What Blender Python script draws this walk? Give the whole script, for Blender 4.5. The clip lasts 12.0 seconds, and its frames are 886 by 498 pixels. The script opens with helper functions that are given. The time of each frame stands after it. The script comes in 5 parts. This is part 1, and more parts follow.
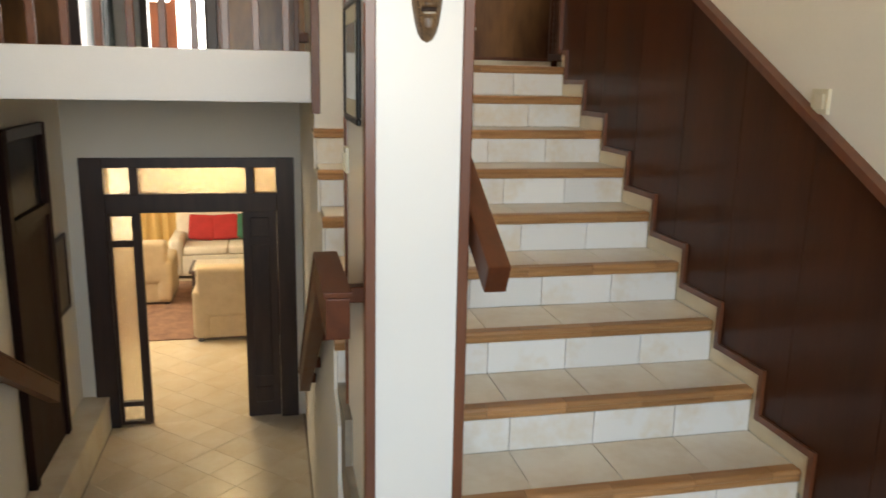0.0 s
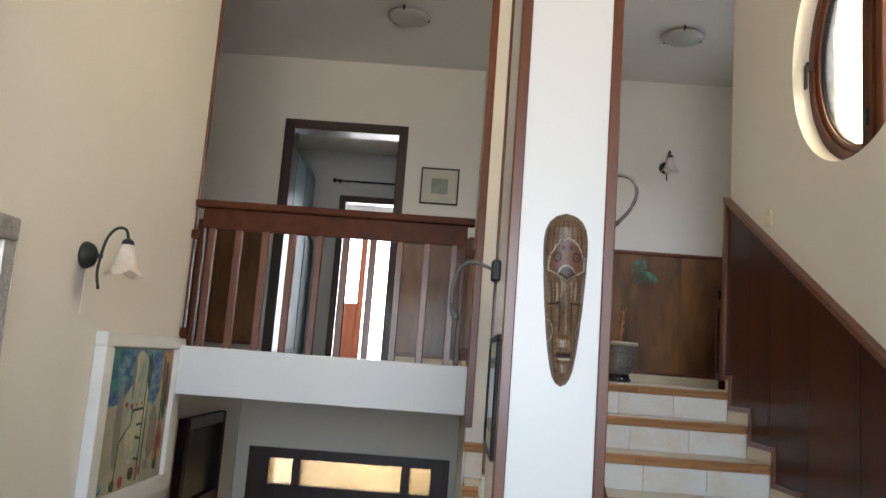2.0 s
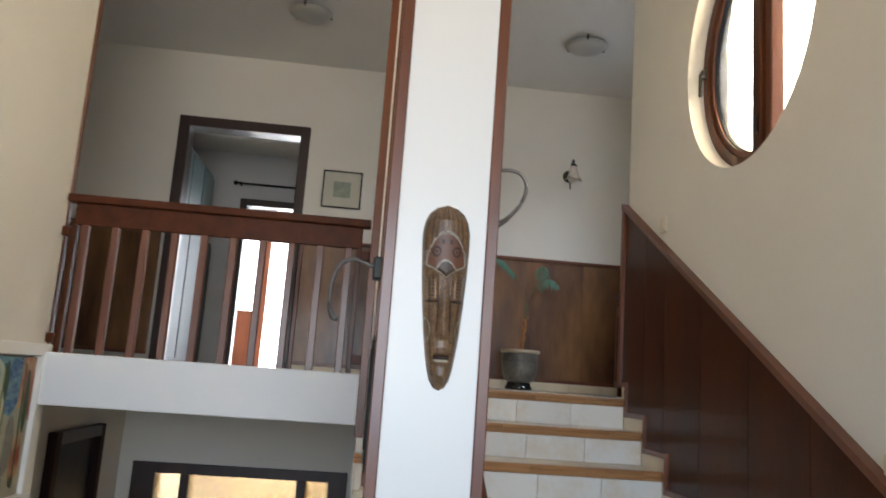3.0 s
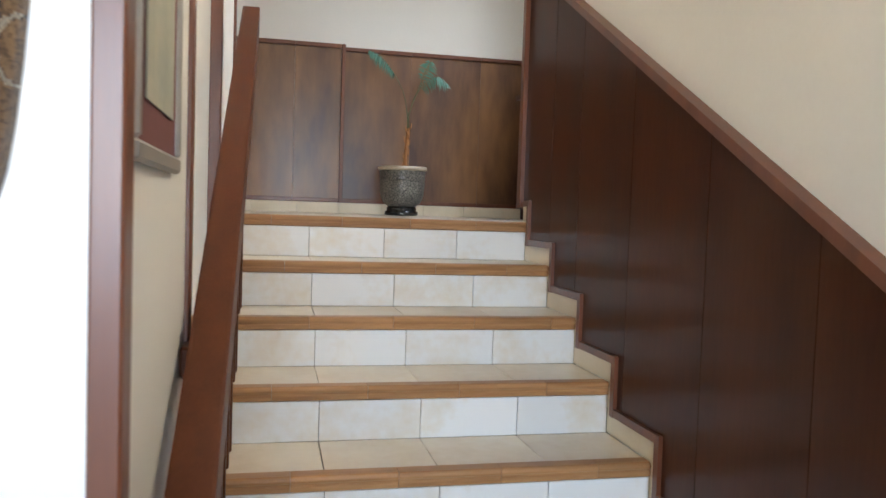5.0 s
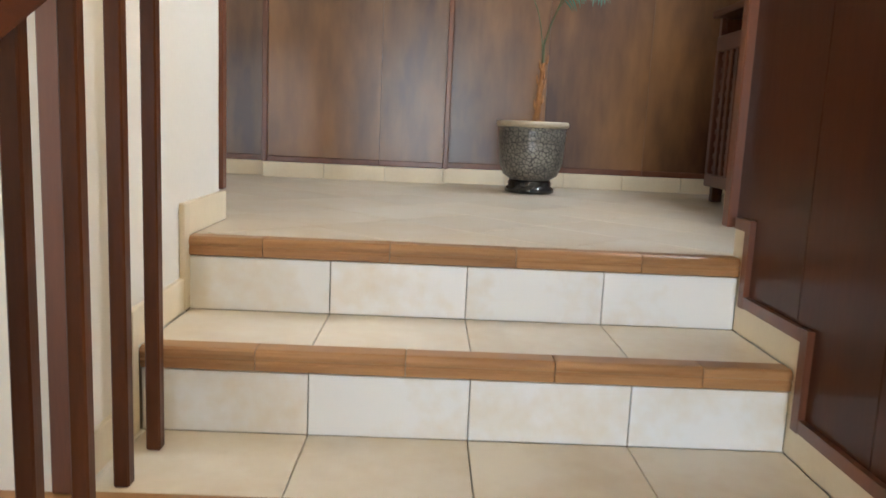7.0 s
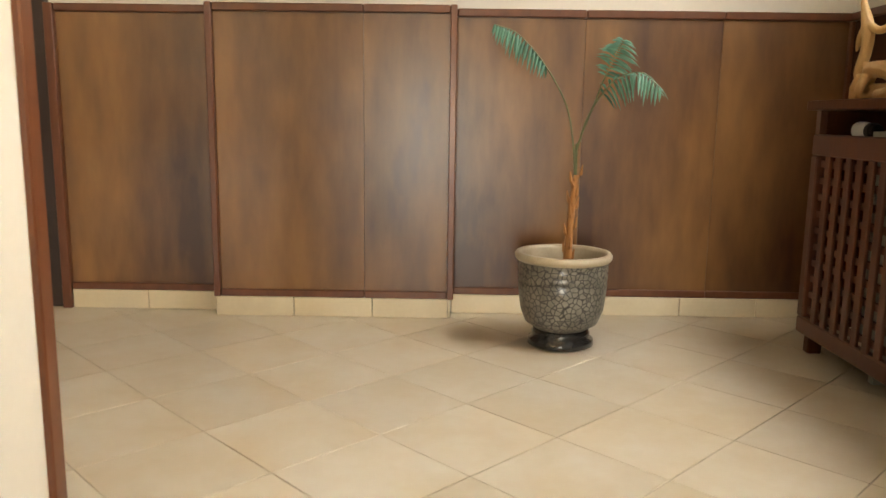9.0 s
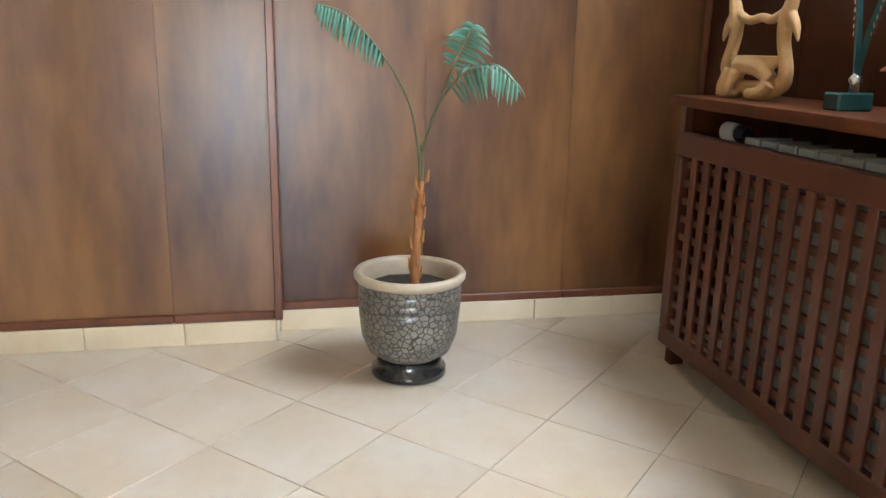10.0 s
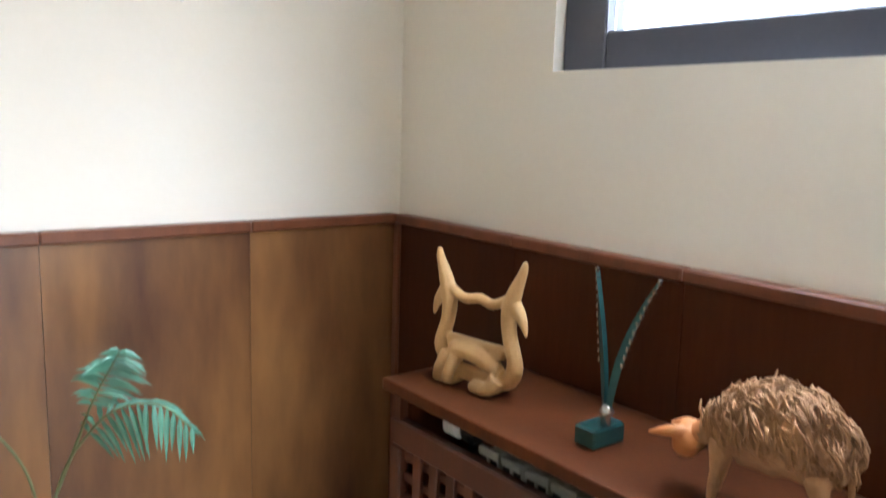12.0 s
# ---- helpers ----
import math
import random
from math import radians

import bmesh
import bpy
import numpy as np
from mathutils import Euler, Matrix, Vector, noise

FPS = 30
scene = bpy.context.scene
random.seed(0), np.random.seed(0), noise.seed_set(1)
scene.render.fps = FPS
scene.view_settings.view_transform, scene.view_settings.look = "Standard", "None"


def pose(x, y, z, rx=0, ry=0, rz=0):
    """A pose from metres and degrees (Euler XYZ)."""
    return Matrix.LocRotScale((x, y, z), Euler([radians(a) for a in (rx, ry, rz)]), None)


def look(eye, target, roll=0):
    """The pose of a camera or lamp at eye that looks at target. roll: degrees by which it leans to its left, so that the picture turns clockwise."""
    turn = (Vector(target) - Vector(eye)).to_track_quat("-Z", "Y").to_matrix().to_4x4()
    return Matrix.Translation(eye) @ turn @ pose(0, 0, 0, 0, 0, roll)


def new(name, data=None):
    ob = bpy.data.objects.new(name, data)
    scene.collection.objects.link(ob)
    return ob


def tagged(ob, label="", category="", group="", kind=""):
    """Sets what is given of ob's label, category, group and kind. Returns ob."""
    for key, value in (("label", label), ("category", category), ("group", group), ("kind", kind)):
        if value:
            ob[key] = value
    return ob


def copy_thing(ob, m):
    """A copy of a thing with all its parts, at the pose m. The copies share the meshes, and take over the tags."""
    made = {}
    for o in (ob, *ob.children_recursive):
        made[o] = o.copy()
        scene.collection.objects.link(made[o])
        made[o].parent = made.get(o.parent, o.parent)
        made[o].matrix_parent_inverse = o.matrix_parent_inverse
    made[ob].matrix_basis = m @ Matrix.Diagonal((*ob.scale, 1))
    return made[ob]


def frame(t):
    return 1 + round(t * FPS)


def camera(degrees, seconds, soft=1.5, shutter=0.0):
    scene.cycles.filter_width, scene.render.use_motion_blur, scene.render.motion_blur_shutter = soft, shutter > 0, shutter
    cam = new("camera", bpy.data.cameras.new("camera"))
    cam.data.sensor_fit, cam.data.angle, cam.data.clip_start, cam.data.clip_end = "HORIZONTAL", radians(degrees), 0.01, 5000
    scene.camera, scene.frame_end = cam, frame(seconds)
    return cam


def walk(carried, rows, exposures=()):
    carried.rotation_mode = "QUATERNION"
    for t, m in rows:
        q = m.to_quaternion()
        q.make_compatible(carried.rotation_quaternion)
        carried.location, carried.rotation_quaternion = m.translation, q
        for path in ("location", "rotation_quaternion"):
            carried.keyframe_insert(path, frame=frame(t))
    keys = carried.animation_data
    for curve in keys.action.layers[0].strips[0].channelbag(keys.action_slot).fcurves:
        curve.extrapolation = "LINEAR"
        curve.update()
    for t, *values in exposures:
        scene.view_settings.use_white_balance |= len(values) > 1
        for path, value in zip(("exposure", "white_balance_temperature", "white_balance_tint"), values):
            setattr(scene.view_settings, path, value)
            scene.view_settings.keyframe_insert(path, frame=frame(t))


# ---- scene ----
EXPOSURES = [(0, 0.25, 6800, 10), (0.5, 0.25, 6100, 10), (1.0, 0.2, 5750, 10), (1.5, 0.1, 5800, 10), (2.5, -0.05, 5650, 10), (3.5, -0.05, 5800, 10), (5.5, 0.85, 5700, 10), (6.5, 0.9, 5950, 10), (7.5, 0.75, 5950, 10),
             (9.5, 1.15, 7900, 10), (10.0, 1.35, 5750, 10), (10.5, 1.55, 5400, 10), (11.5, 1.95, 4950, 10), (12, 1.5, 5650, 10)]
cam = camera(59.6, 12.0, soft=1.5, shutter=0.22)
PATH = [
    (0, (0.814, -0.229, 1.502), (1.238, 1.677, 1.066), 1.2),
    (0.5, (0.824, -0.259, 1.537), (0.949, 1.714, 1.235), 1.2),
    (1, (0.843, -0.282, 1.576), (0.861, 1.718, 1.524), 2.2),
    (1.5, (0.873, -0.281, 1.604), (0.854, 1.714, 1.742), 3.2),
    (2, (0.907, -0.286, 1.628), (0.875, 1.693, 1.916), 4.3),
    (2.5, (0.946, -0.272, 1.644), (0.962, 1.691, 2.024), 4.7),
    (3, (1.017, -0.13, 1.614), (1.203, 1.833, 1.946), 4.1),
    (3.5, (1.128, 0.167, 1.603), (1.541, 2.123, 1.678), 1.4),
    (3.7, (1.184, 0.295, 1.607), (1.66, 2.237, 1.62), 1.6),
    (5.3, (1.586, 1.316, 1.611), (1.983, 3.273, 1.498), 1.9),
    (5.5, (1.682, 1.494, 1.603), (2.004, 3.463, 1.47), 2.0),
    (6, (1.787, 1.907, 1.604), (2.005, 3.882, 1.376), 2.6),
    (6.5, (1.811, 2.37, 1.724), (1.972, 4.342, 1.426), 2.8),
    (7, (1.852, 2.64, 1.855), (1.895, 4.615, 1.543), 2.6),
    (7.5, (1.841, 2.853, 1.996), (1.806, 4.831, 1.701), 2.0),
    (7.7, (1.825, 2.935, 2.041), (1.789, 4.915, 1.756), 1.9),
    (9.3, (1.939, 3.743, 2.417), (1.944, 5.706, 2.033), 0.1),
    (9.5, (1.942, 3.836, 2.466), (2.108, 5.781, 2.031), 0.6),
    (10, (1.959, 4.031, 2.523), (2.355, 5.925, 2.018), 1.3),
    (10.5, (1.954, 4.189, 2.612), (2.502, 6.018, 2.016), -0.5),
    (11, (1.94, 4.368, 2.742), (2.811, 6.064, 2.136), 0.1),
    (11.5, (2.046, 4.493, 2.802), (3.142, 6.09, 2.303), 2.1),
    (12, (2.074, 4.646, 3.003), (3.292, 6.2, 2.687), 1.8),
]
walk(cam, [(t, look(e, g, r)) for t, e, g, r in PATH], EXPOSURES)

# ---- world and light ----
world = bpy.data.worlds.new("world")
scene.world = world
world.use_nodes = True
wn = world.node_tree.nodes
sky = wn.new("ShaderNodeTexSky")
sky.sky_type = 'NISHITA'
sky.sun_disc = False
sky.sun_elevation = radians(38)
sky.sun_rotation = radians(200)
wn["Background"].inputs["Strength"].default_value = 0.12
world.node_tree.links.new(sky.outputs[0], wn["Background"].inputs[0])


def lamp(name, kind, m, energy, color=(1, 1, 1), size=1.0, size_y=None, spread=None):
    d = bpy.data.lights.new(name, kind)
    d.energy, d.color = energy, color
    if kind == 'AREA':
        d.size = size
        if size_y:
            d.shape, d.size_y = 'RECTANGLE', size_y
        if spread:
            d.spread = radians(spread)
    elif kind == 'SUN':
        d.angle = radians(0.6)
    else:
        d.shadow_soft_size = size
    ob = new(name, d)
    ob.matrix_world = m
    return ob


lamp("sun", 'SUN', look((0, 0, 20), (8, 9.0, 9)), 2.5, (1, 0.95, 0.86))
# daylight standing in the wide entrance: sky from above, sunlit ground from below
lamp("entrance_sky_light", 'AREA', look((0.85, -2.64, 1.95), (0.95, 4.0, 0.75)), 31, (0.60, 0.80, 1.0), 2.5, 1.8, 88)
lamp("entrance_ground_light", 'AREA', look((0.85, -2.64, 2.2), (0.50, 2.2, 4.35)), 30, (1.0, 0.71, 0.36), 2.4, 1.4, 88)
lamp("oval_window_daylight", 'AREA', look((2.95, 3.05, 3.25), (1.1, 2.2, 3.0)), 42, (1.0, 0.80, 0.50), 0.9, 1.1)
lamp("landing_window_daylight", 'AREA', look((3.60, 5.33, 3.55), (2.3, 5.3, 1.7)), 17, (0.90, 0.95, 1.0), 1.1, 0.8, 115)
lamp("upper_room_daylight", 'AREA', look((0.25, 10.3, 2.6), (0.1, 6.0, 2.3)), 60, (1.0, 0.97, 0.92), 0.8, 1.9)
# two added fill lamps brighten the living room, without opening or fitting
lamp("living_daylight", 'AREA', look((-2.8, 10.2, 0.2), (1.5, 9.6, -1.0)), 150, (1.0, 0.90, 0.70), 2.4, 1.8)
lamp("living_lamp_light", 'POINT', pose(0.2, 9.0, 0.75), 55, (1.0, 0.74, 0.38), 0.15)

# ---- materials ----


def mat(name, base, rough=0.6, dark=None, scale=6.0, stretch=(1, 1, 1), metal=0.0, bump=0.0, fine=80.0, coat=0.0, rnd=0.0, rvar=0.08, spec=0.5, span=(0.55, 1.40), crough=0.18):
    m = bpy.data.materials.new(name)
    m.use_nodes = True
    t = m.node_tree
    n, l = t.nodes, t.links
    b = n["Principled BSDF"]
    tc = n.new("ShaderNodeTexCoord")
    mp = n.new("ShaderNodeMapping")
    mp.inputs["Scale"].default_value = stretch
    l.new(tc.outputs["Object"], mp.inputs[0])
    n1 = n.new("ShaderNodeTexNoise")
    n1.inputs["Scale"].default_value, n1.inputs["Detail"].default_value = scale, 6
    n2 = n.new("ShaderNodeTexNoise")
    n2.inputs["Scale"].default_value, n2.inputs["Detail"].default_value = fine, 4
    l.new(mp.outputs[0], n1.inputs[0])
    l.new(mp.outputs[0], n2.inputs[0])
    mx = n.new("ShaderNodeMix")
    mx.data_type = 'RGBA'
    mx.inputs[6].default_value = (*(dark or [c * 0.85 for c in base]), 1)
    mx.inputs[7].default_value = (*base, 1)
    add = n.new("ShaderNodeMath")
    add.operation = 'MULTIPLY_ADD'
    add.inputs[1].default_value, add.inputs[2].default_value = 0.45, 0.0
    l.new(n2.outputs[0], add.inputs[0])
    ad2 = n.new("ShaderNodeMath")
    ad2.operation = 'MULTIPLY_ADD'
    ad2.inputs[1].default_value = 1.5
    l.new(n1.outputs[0], ad2.inputs[0])
    l.new(add.outputs[0], ad2.inputs[2])
    mr = n.new("ShaderNodeMapRange")
    mr.inputs[1].default_value, mr.inputs[2].default_value = span
    l.new(ad2.outputs[0], mr.inputs[0])
    l.new(mr.outputs[0], mx.inputs[0])
    col = mx.outputs[2]
    if rnd:
        oi = n.new("ShaderNodeObjectInfo")
        sh = n.new("ShaderNodeMath")
        sh.operation = 'MULTIPLY'
        sh.inputs[1].default_value = 30.0
        l.new(oi.outputs["Random"], sh.inputs[0])
        l.new(sh.outputs[0], mp.inputs["Location"])
        hs = n.new("ShaderNodeHueSaturation")
        r2 = n.new("ShaderNodeMapRange")
        r2.inputs[3].default_value, r2.inputs[4].default_value = 1 - rnd, 1 + rnd
        l.new(oi.outputs["Random"], r2.inputs[0])
        l.new(r2.outputs[0], hs.inputs["Value"])
        l.new(col, hs.inputs["Color"])
        col = hs.outputs[0]
    l.new(col, b.inputs["Base Color"])
    rr = n.new("ShaderNodeMapRange")
    low, high = (max(0.30, rough - rvar), rough + rvar) if rough >= 0.3 else (rough - rvar, min(0.25, rough + rvar))
    rr.inputs[3].default_value, rr.inputs[4].default_value = max(0.02, low), min(1, high)
    l.new(n1.outputs[0], rr.inputs[0])
    l.new(rr.outputs[0], b.inputs["Roughness"])
    b.inputs["Metallic"].default_value = metal
    b.inputs["Specular IOR Level"].default_value = spec
    b.inputs["Coat Weight"].default_value = coat
    b.inputs["Coat Roughness"].default_value = crough
    if bump:
        bp = n.new("ShaderNodeBump")
        bp.inputs["Strength"].default_value, bp.inputs["Distance"].default_value = bump, 0.004
        l.new(n2.outputs[0], bp.inputs["Height"])
        l.new(bp.outputs[0], b.inputs["Normal"])
    return m


def glow(name, color, strength):
    m = bpy.data.materials.new(name)
    m.use_nodes = True
    b = m.node_tree.nodes["Principled BSDF"]
    b.inputs["Base Color"].default_value = (*color, 1)
    b.inputs["Emission Color"].default_value = (*color, 1)
    b.inputs["Emission Strength"].default_value = strength
    return m


def glass(name, color=(1, 1, 1), rough=0.0, bump=0.0, scale=40):
    m = bpy.data.materials.new(name)
    m.use_nodes = True
    n, l = m.node_tree.nodes, m.node_tree.links
    b = n["Principled BSDF"]
    b.inputs["Base Color"].default_value = (*color, 1)
    b.inputs["Transmission Weight"].default_value = 1
    b.inputs["Roughness"].default_value = rough
    b.inputs["IOR"].default_value = 1.45
    if bump:
        tx = n.new("ShaderNodeTexNoise")
        tx.inputs["Scale"].default_value = scale
        bp = n.new("ShaderNodeBump")
        bp.inputs["Strength"].default_value, bp.inputs["Distance"].default_value = bump, 0.01
        l.new(tx.outputs[0], bp.inputs["Height"])
        l.new(bp.outputs[0], b.inputs["Normal"])
    return m


PLASTER = mat("plaster", (0.80, 0.765, 0.69), 0.7, (0.74, 0.70, 0.62), 1.3, bump=0.10, fine=60)
CEIL = mat("ceiling_paint", (0.72, 0.70, 0.66), 0.85, (0.66, 0.64, 0.60), 1.0, bump=0.08)
WHITE = mat("white_paint", (0.82, 0.83, 0.84), 0.5, (0.77, 0.78, 0.79), 2.0, bump=0.05)
SATIN = mat("satin_white_panel", (0.80, 0.79, 0.76), 0.38, (0.79, 0.78, 0.74), 1.2, coat=0.1)
WOOD = mat("mahogany", (0.118, 0.037, 0.012), 0.36, (0.050, 0.015, 0.006), 2.2, (4, 4, 0.5), coat=0.12, spec=0.15, fine=30, bump=0.10, rnd=0.06)
WOODH = mat("mahogany_rail", (0.112, 0.032, 0.011), 0.44, (0.060, 0.017, 0.007), 3.0, (5, 1.2, 5), coat=0.06, spec=0.15, fine=40, bump=0.08)
# broad golden and dark clouds put the patchy sheen into the veneer's colour
VENEER = mat("veneer_panel", (0.255, 0.118, 0.037), 0.36, (0.060, 0.019, 0.007), 1.4, (2.3, 2.3, 0.62), coat=0.5, crough=0.27, fine=7, bump=0.06, rnd=0.08, rvar=0.09, span=(0.72, 1.30))
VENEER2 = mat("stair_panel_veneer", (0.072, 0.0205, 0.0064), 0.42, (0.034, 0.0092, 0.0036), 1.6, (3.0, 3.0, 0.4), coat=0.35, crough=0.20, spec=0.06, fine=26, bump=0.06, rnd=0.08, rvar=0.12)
TRIM = mat("red_wood_trim", (0.18, 0.058, 0.022), 0.38, (0.095, 0.028, 0.012), 3.0, (6, 6, 0.6), coat=0.25, fine=40, bump=0.06)
DARK = mat("dark_stained_wood", (0.050, 0.026, 0.020), 0.42, (0.024, 0.012, 0.010), 3.0, (5, 5, 0.6), coat=0.15, bump=0.10)
NIGHTW = mat("blackened_wood", (0.034, 0.014, 0.011), 0.6, (0.020, 0.009, 0.008), 3.0, (5, 5, 0.6), spec=0.15, bump=0.08)
NOSE = mat("wood_look_nosing", (0.48, 0.26, 0.11), 0.38, (0.28, 0.13, 0.048), 5.0, (0.5, 6, 9), fine=30, rnd=0.12, bump=0.05)
TILE = mat("cream_tile", (0.76, 0.70, 0.59), 0.36, (0.64, 0.54, 0.40), 4.6, fine=30, rnd=0.05, rvar=0.08, coat=0.15, span=(0.58, 1.18))
RISER = mat("riser_tile", (0.80, 0.79, 0.76), 0.36, (0.70, 0.60, 0.45), 4.2, fine=30, rnd=0.05, coat=0.1, span=(0.55, 1.02))
FTILE = mat("floor_tile", (0.66, 0.60, 0.50), 0.36, (0.57, 0.46, 0.31), 3.4, fine=20, rnd=0.05, rvar=0.05, coat=0.12)
GROUT = mat("grout", (0.36, 0.31, 0.24), 0.85, (0.24, 0.20, 0.16), 12.0)
GROUT2 = mat("pale_grout", (0.40, 0.34, 0.26), 0.85, (0.30, 0.25, 0.19), 12.0)
SKIRT = mat("skirting_tile", (0.78, 0.68, 0.50), 0.3, (0.66, 0.55, 0.38), 4.0, rnd=0.05)
BLACK = mat("black_iron", (0.03, 0.03, 0.032), 0.45, (0.015, 0.015, 0.016), 14, metal=0.6)
GLASS = glass("clear_glass")
FROST = glass("textured_glass", (1.0, 0.93, 0.78), 0.25, 0.6, 60)
OPAL = mat("alabaster_glass", (0.80, 0.76, 0.70), 0.3, (0.62, 0.50, 0.38), 18, coat=0.3)

# ---- building helpers ----


def part(name, bm, material, parent=None, label="", smooth=False):
    me = bpy.data.meshes.new(name)
    bmesh.ops.recalc_face_normals(bm, faces=bm.faces)
    bm.to_mesh(me)
    bm.free()
    me.materials.append(material)
    if smooth:
        for p in me.polygons:
            p.use_smooth = True
    ob = new(name, me)
    if parent:
        ob.parent = parent
    if label:
        tagged(ob, label)
    return ob


def box(x0, x1, y0, y1, z0, z1, bev=0.0, bm=None, seg=1):
    own = bm is None or bev > 0
    b = bmesh.new() if own else bm
    vs = [b.verts.new((x, y, z)) for z in (z0, z1) for x, y in ((x0, y0), (x1, y0), (x1, y1), (x0, y1))]
    for f in ((3, 2, 1, 0), (4, 5, 6, 7), (0, 1, 5, 4), (1, 2, 6, 5), (2, 3, 7, 6), (3, 0, 4, 7)):
        b.faces.new([vs[i] for i in f])
    if bev:
        bmesh.ops.bevel(b, geom=b.edges[:], offset=bev, segments=seg, affect='EDGES', profile=0.7)
    if bm is not None and own:
        me = bpy.data.meshes.new("tmp")
        b.to_mesh(me)
        b.free()
        bm.from_mesh(me)
        bpy.data.meshes.remove(me)
        return bm
    return b


def prism(points, axis, a, b, bm=None, bev=0.0):
    """A polygon swept along an axis. Points hold the two other coordinates."""
    m = bm or bmesh.new()

    def at(p, v):
        return {'x': (v, p[0], p[1]), 'y': (p[0], v, p[1]), 'z': (p[0], p[1], v)}[axis]
    lo = [m.verts.new(at(p, a)) for p in points]
    hi = [m.verts.new(at(p, b)) for p in points]
    m.faces.new(lo[::-1])
    m.faces.new(hi)
    for i in range(len(points)):
        j = (i + 1) % len(points)
        m.faces.new((lo[i], lo[j], hi[j], hi[i]))
    if bev:
        bmesh.ops.bevel(m, geom=m.edges[:], offset=bev, segments=2, affect='EDGES', profile=0.7)
    return m


def lathe(profile, n=24, cx=0, cy=0, bm=None, caps=True):
    m = bm or bmesh.new()
    rings = []
    for r, z in profile:
        rings.append([m.verts.new((cx + r * math.cos(2 * math.pi * i / n), cy + r * math.sin(2 * math.pi * i / n), z)) for i in range(n)])
    for a, b in zip(rings, rings[1:]):
        for i in range(n):
            m.faces.new((a[i], a[(i + 1) % n], b[(i + 1) % n], b[i]))
    if caps:
        m.faces.new(rings[0][::-1])
        m.faces.new(rings[-1])
    return m


def tube(points, radius, n=10, bm=None, taper=None):
    m = bm or bmesh.new()
    pts = [Vector(p) for p in points]
    rings = []
    for i, p in enumerate(pts):
        d = (pts[min(i + 1, len(pts) - 1)] - pts[max(i - 1, 0)]).normalized()
        u = d.cross(Vector((0.13, 0.31, 0.94)) if abs(d.z) < 0.9 else Vector((1, 0.1, 0))).normalized()
        v = d.cross(u)
        r = radius if taper is None else radius + (taper - radius) * i / (len(pts) - 1)
        if isinstance(radius, (list, tuple)):
            r = radius[i]
        rings.append([m.verts.new(p + u * r * math.cos(2 * math.pi * k / n) + v * r * math.sin(2 * math.pi * k / n)) for k in range(n)])
    for a, b in zip(rings, rings[1:]):
        for i in range(n):
            m.faces.new((a[i], a[(i + 1) % n], b[(i + 1) % n], b[i]))
    m.faces.new(rings[0][::-1])
    m.faces.new(rings[-1])
    return m


def curve_pts(ctrl, n=8):
    """A smooth line through the control points."""
    p = [Vector(c) for c in ctrl]
    p = [p[0] * 2 - p[1]] + p + [p[-1] * 2 - p[-2]]
    out = []
    for i in range(1, len(p) - 2):
        for k in range(n):
            t = k / n
            out.append(0.5 * ((2 * p[i]) + (p[i + 1] - p[i - 1]) * t + (2 * p[i - 1] - 5 * p[i] + 4 * p[i + 1] - p[i + 2]) * t * t + (3 * p[i] - p[i - 1] - 3 * p[i + 1] + p[i + 2]) * t ** 3))
    out.append(p[-2])
    return out


def empty(name, label, category, group="", kind="", at=(0, 0, 0)):
    e = new(name)
    e.location = at
    e.empty_display_size = 0.1
    return tagged(e, label, category, group, kind)


def structure(name, bm, material, label, category):
    return tagged(part(name, bm, material), label, category, kind="structure")


# ---- plan ----
R, T, Y9 = 0.175, 0.315, 4.444
UP = 9 * R
LOW = -1.6
CEILZ = 4.33
XR, XL = 2.62, -0.60
SX0, SX1 = 1.03, 1.28


def nose_y(k):
    return Y9 - (9 - k) * T


# ---- large structure ----
structure("floor_middle", box(XL - 0.2, XR + 0.2, -2.6, 1.60, -0.2, 0.0, bm=box(1.06, XR + 0.2, 1.60, 1.95, -0.2, 0.0)), FTILE, "cream tiled floor of the middle level", "floor")
bm = box(XL, SX0, 3.97, 6.6, 1.357, UP - 0.0035)
box(SX0, 3.43, 4.47, 6.6, 1.357, UP - 0.0035, bm=bm)
box(-3.0, XL, 4.12, 6.6, 1.357, UP - 0.0035, bm=bm)
landing = structure("floor_landing", bm, GROUT2, "upper landing floor of diagonal cream tiles", "floor")
structure("floor_lower", box(-3.2, 3.6, 1.4, 13.2, LOW - 0.2, LOW - 0.0035), GROUT2, "lower floor under the cream tiles", "floor")
structure("fascia", box(XL, SX0 - 0.012, 3.945, 3.969, 1.352, 1.612, 0.004), WHITE, "white painted edge of the balcony slab", "slab edge")

bm = box(XR, XR + 0.25, -2.6, 4.52, -0.2, CEILZ)
wall_right = structure("wall_stair", bm, PLASTER, "cream plaster wall beside the stairs with an oval window", "wall")
bm = box(XL - 0.16, XL, -2.6, 4.12, LOW, CEILZ)
structure("wall_west", bm, PLASTER, "cream plaster wall beside the stairwell", "wall")
bm = box(XL - 0.2, -0.50, -2.75, -2.6, -0.2, CEILZ)
box(2.20, XR + 0.25, -2.75, -2.6, -0.2, CEILZ, bm=bm)
box(-0.50, 2.20, -2.75, -2.6, 3.0, CEILZ, bm=bm)
structure("wall_south", bm, PLASTER, "plaster wall round the wide open entrance", "wall")
structure("ground", box(-9, 11, -14.0, -2.605, -0.30, -0.06), GROUT2, "pale paved ground outside the entrance", "ground")
structure("ceiling", box(-3.2, 3.7, -2.75, 6.6, CEILZ, CEILZ + 0.1), CEIL, "matt off-white ceiling over the stairwell", "ceiling")
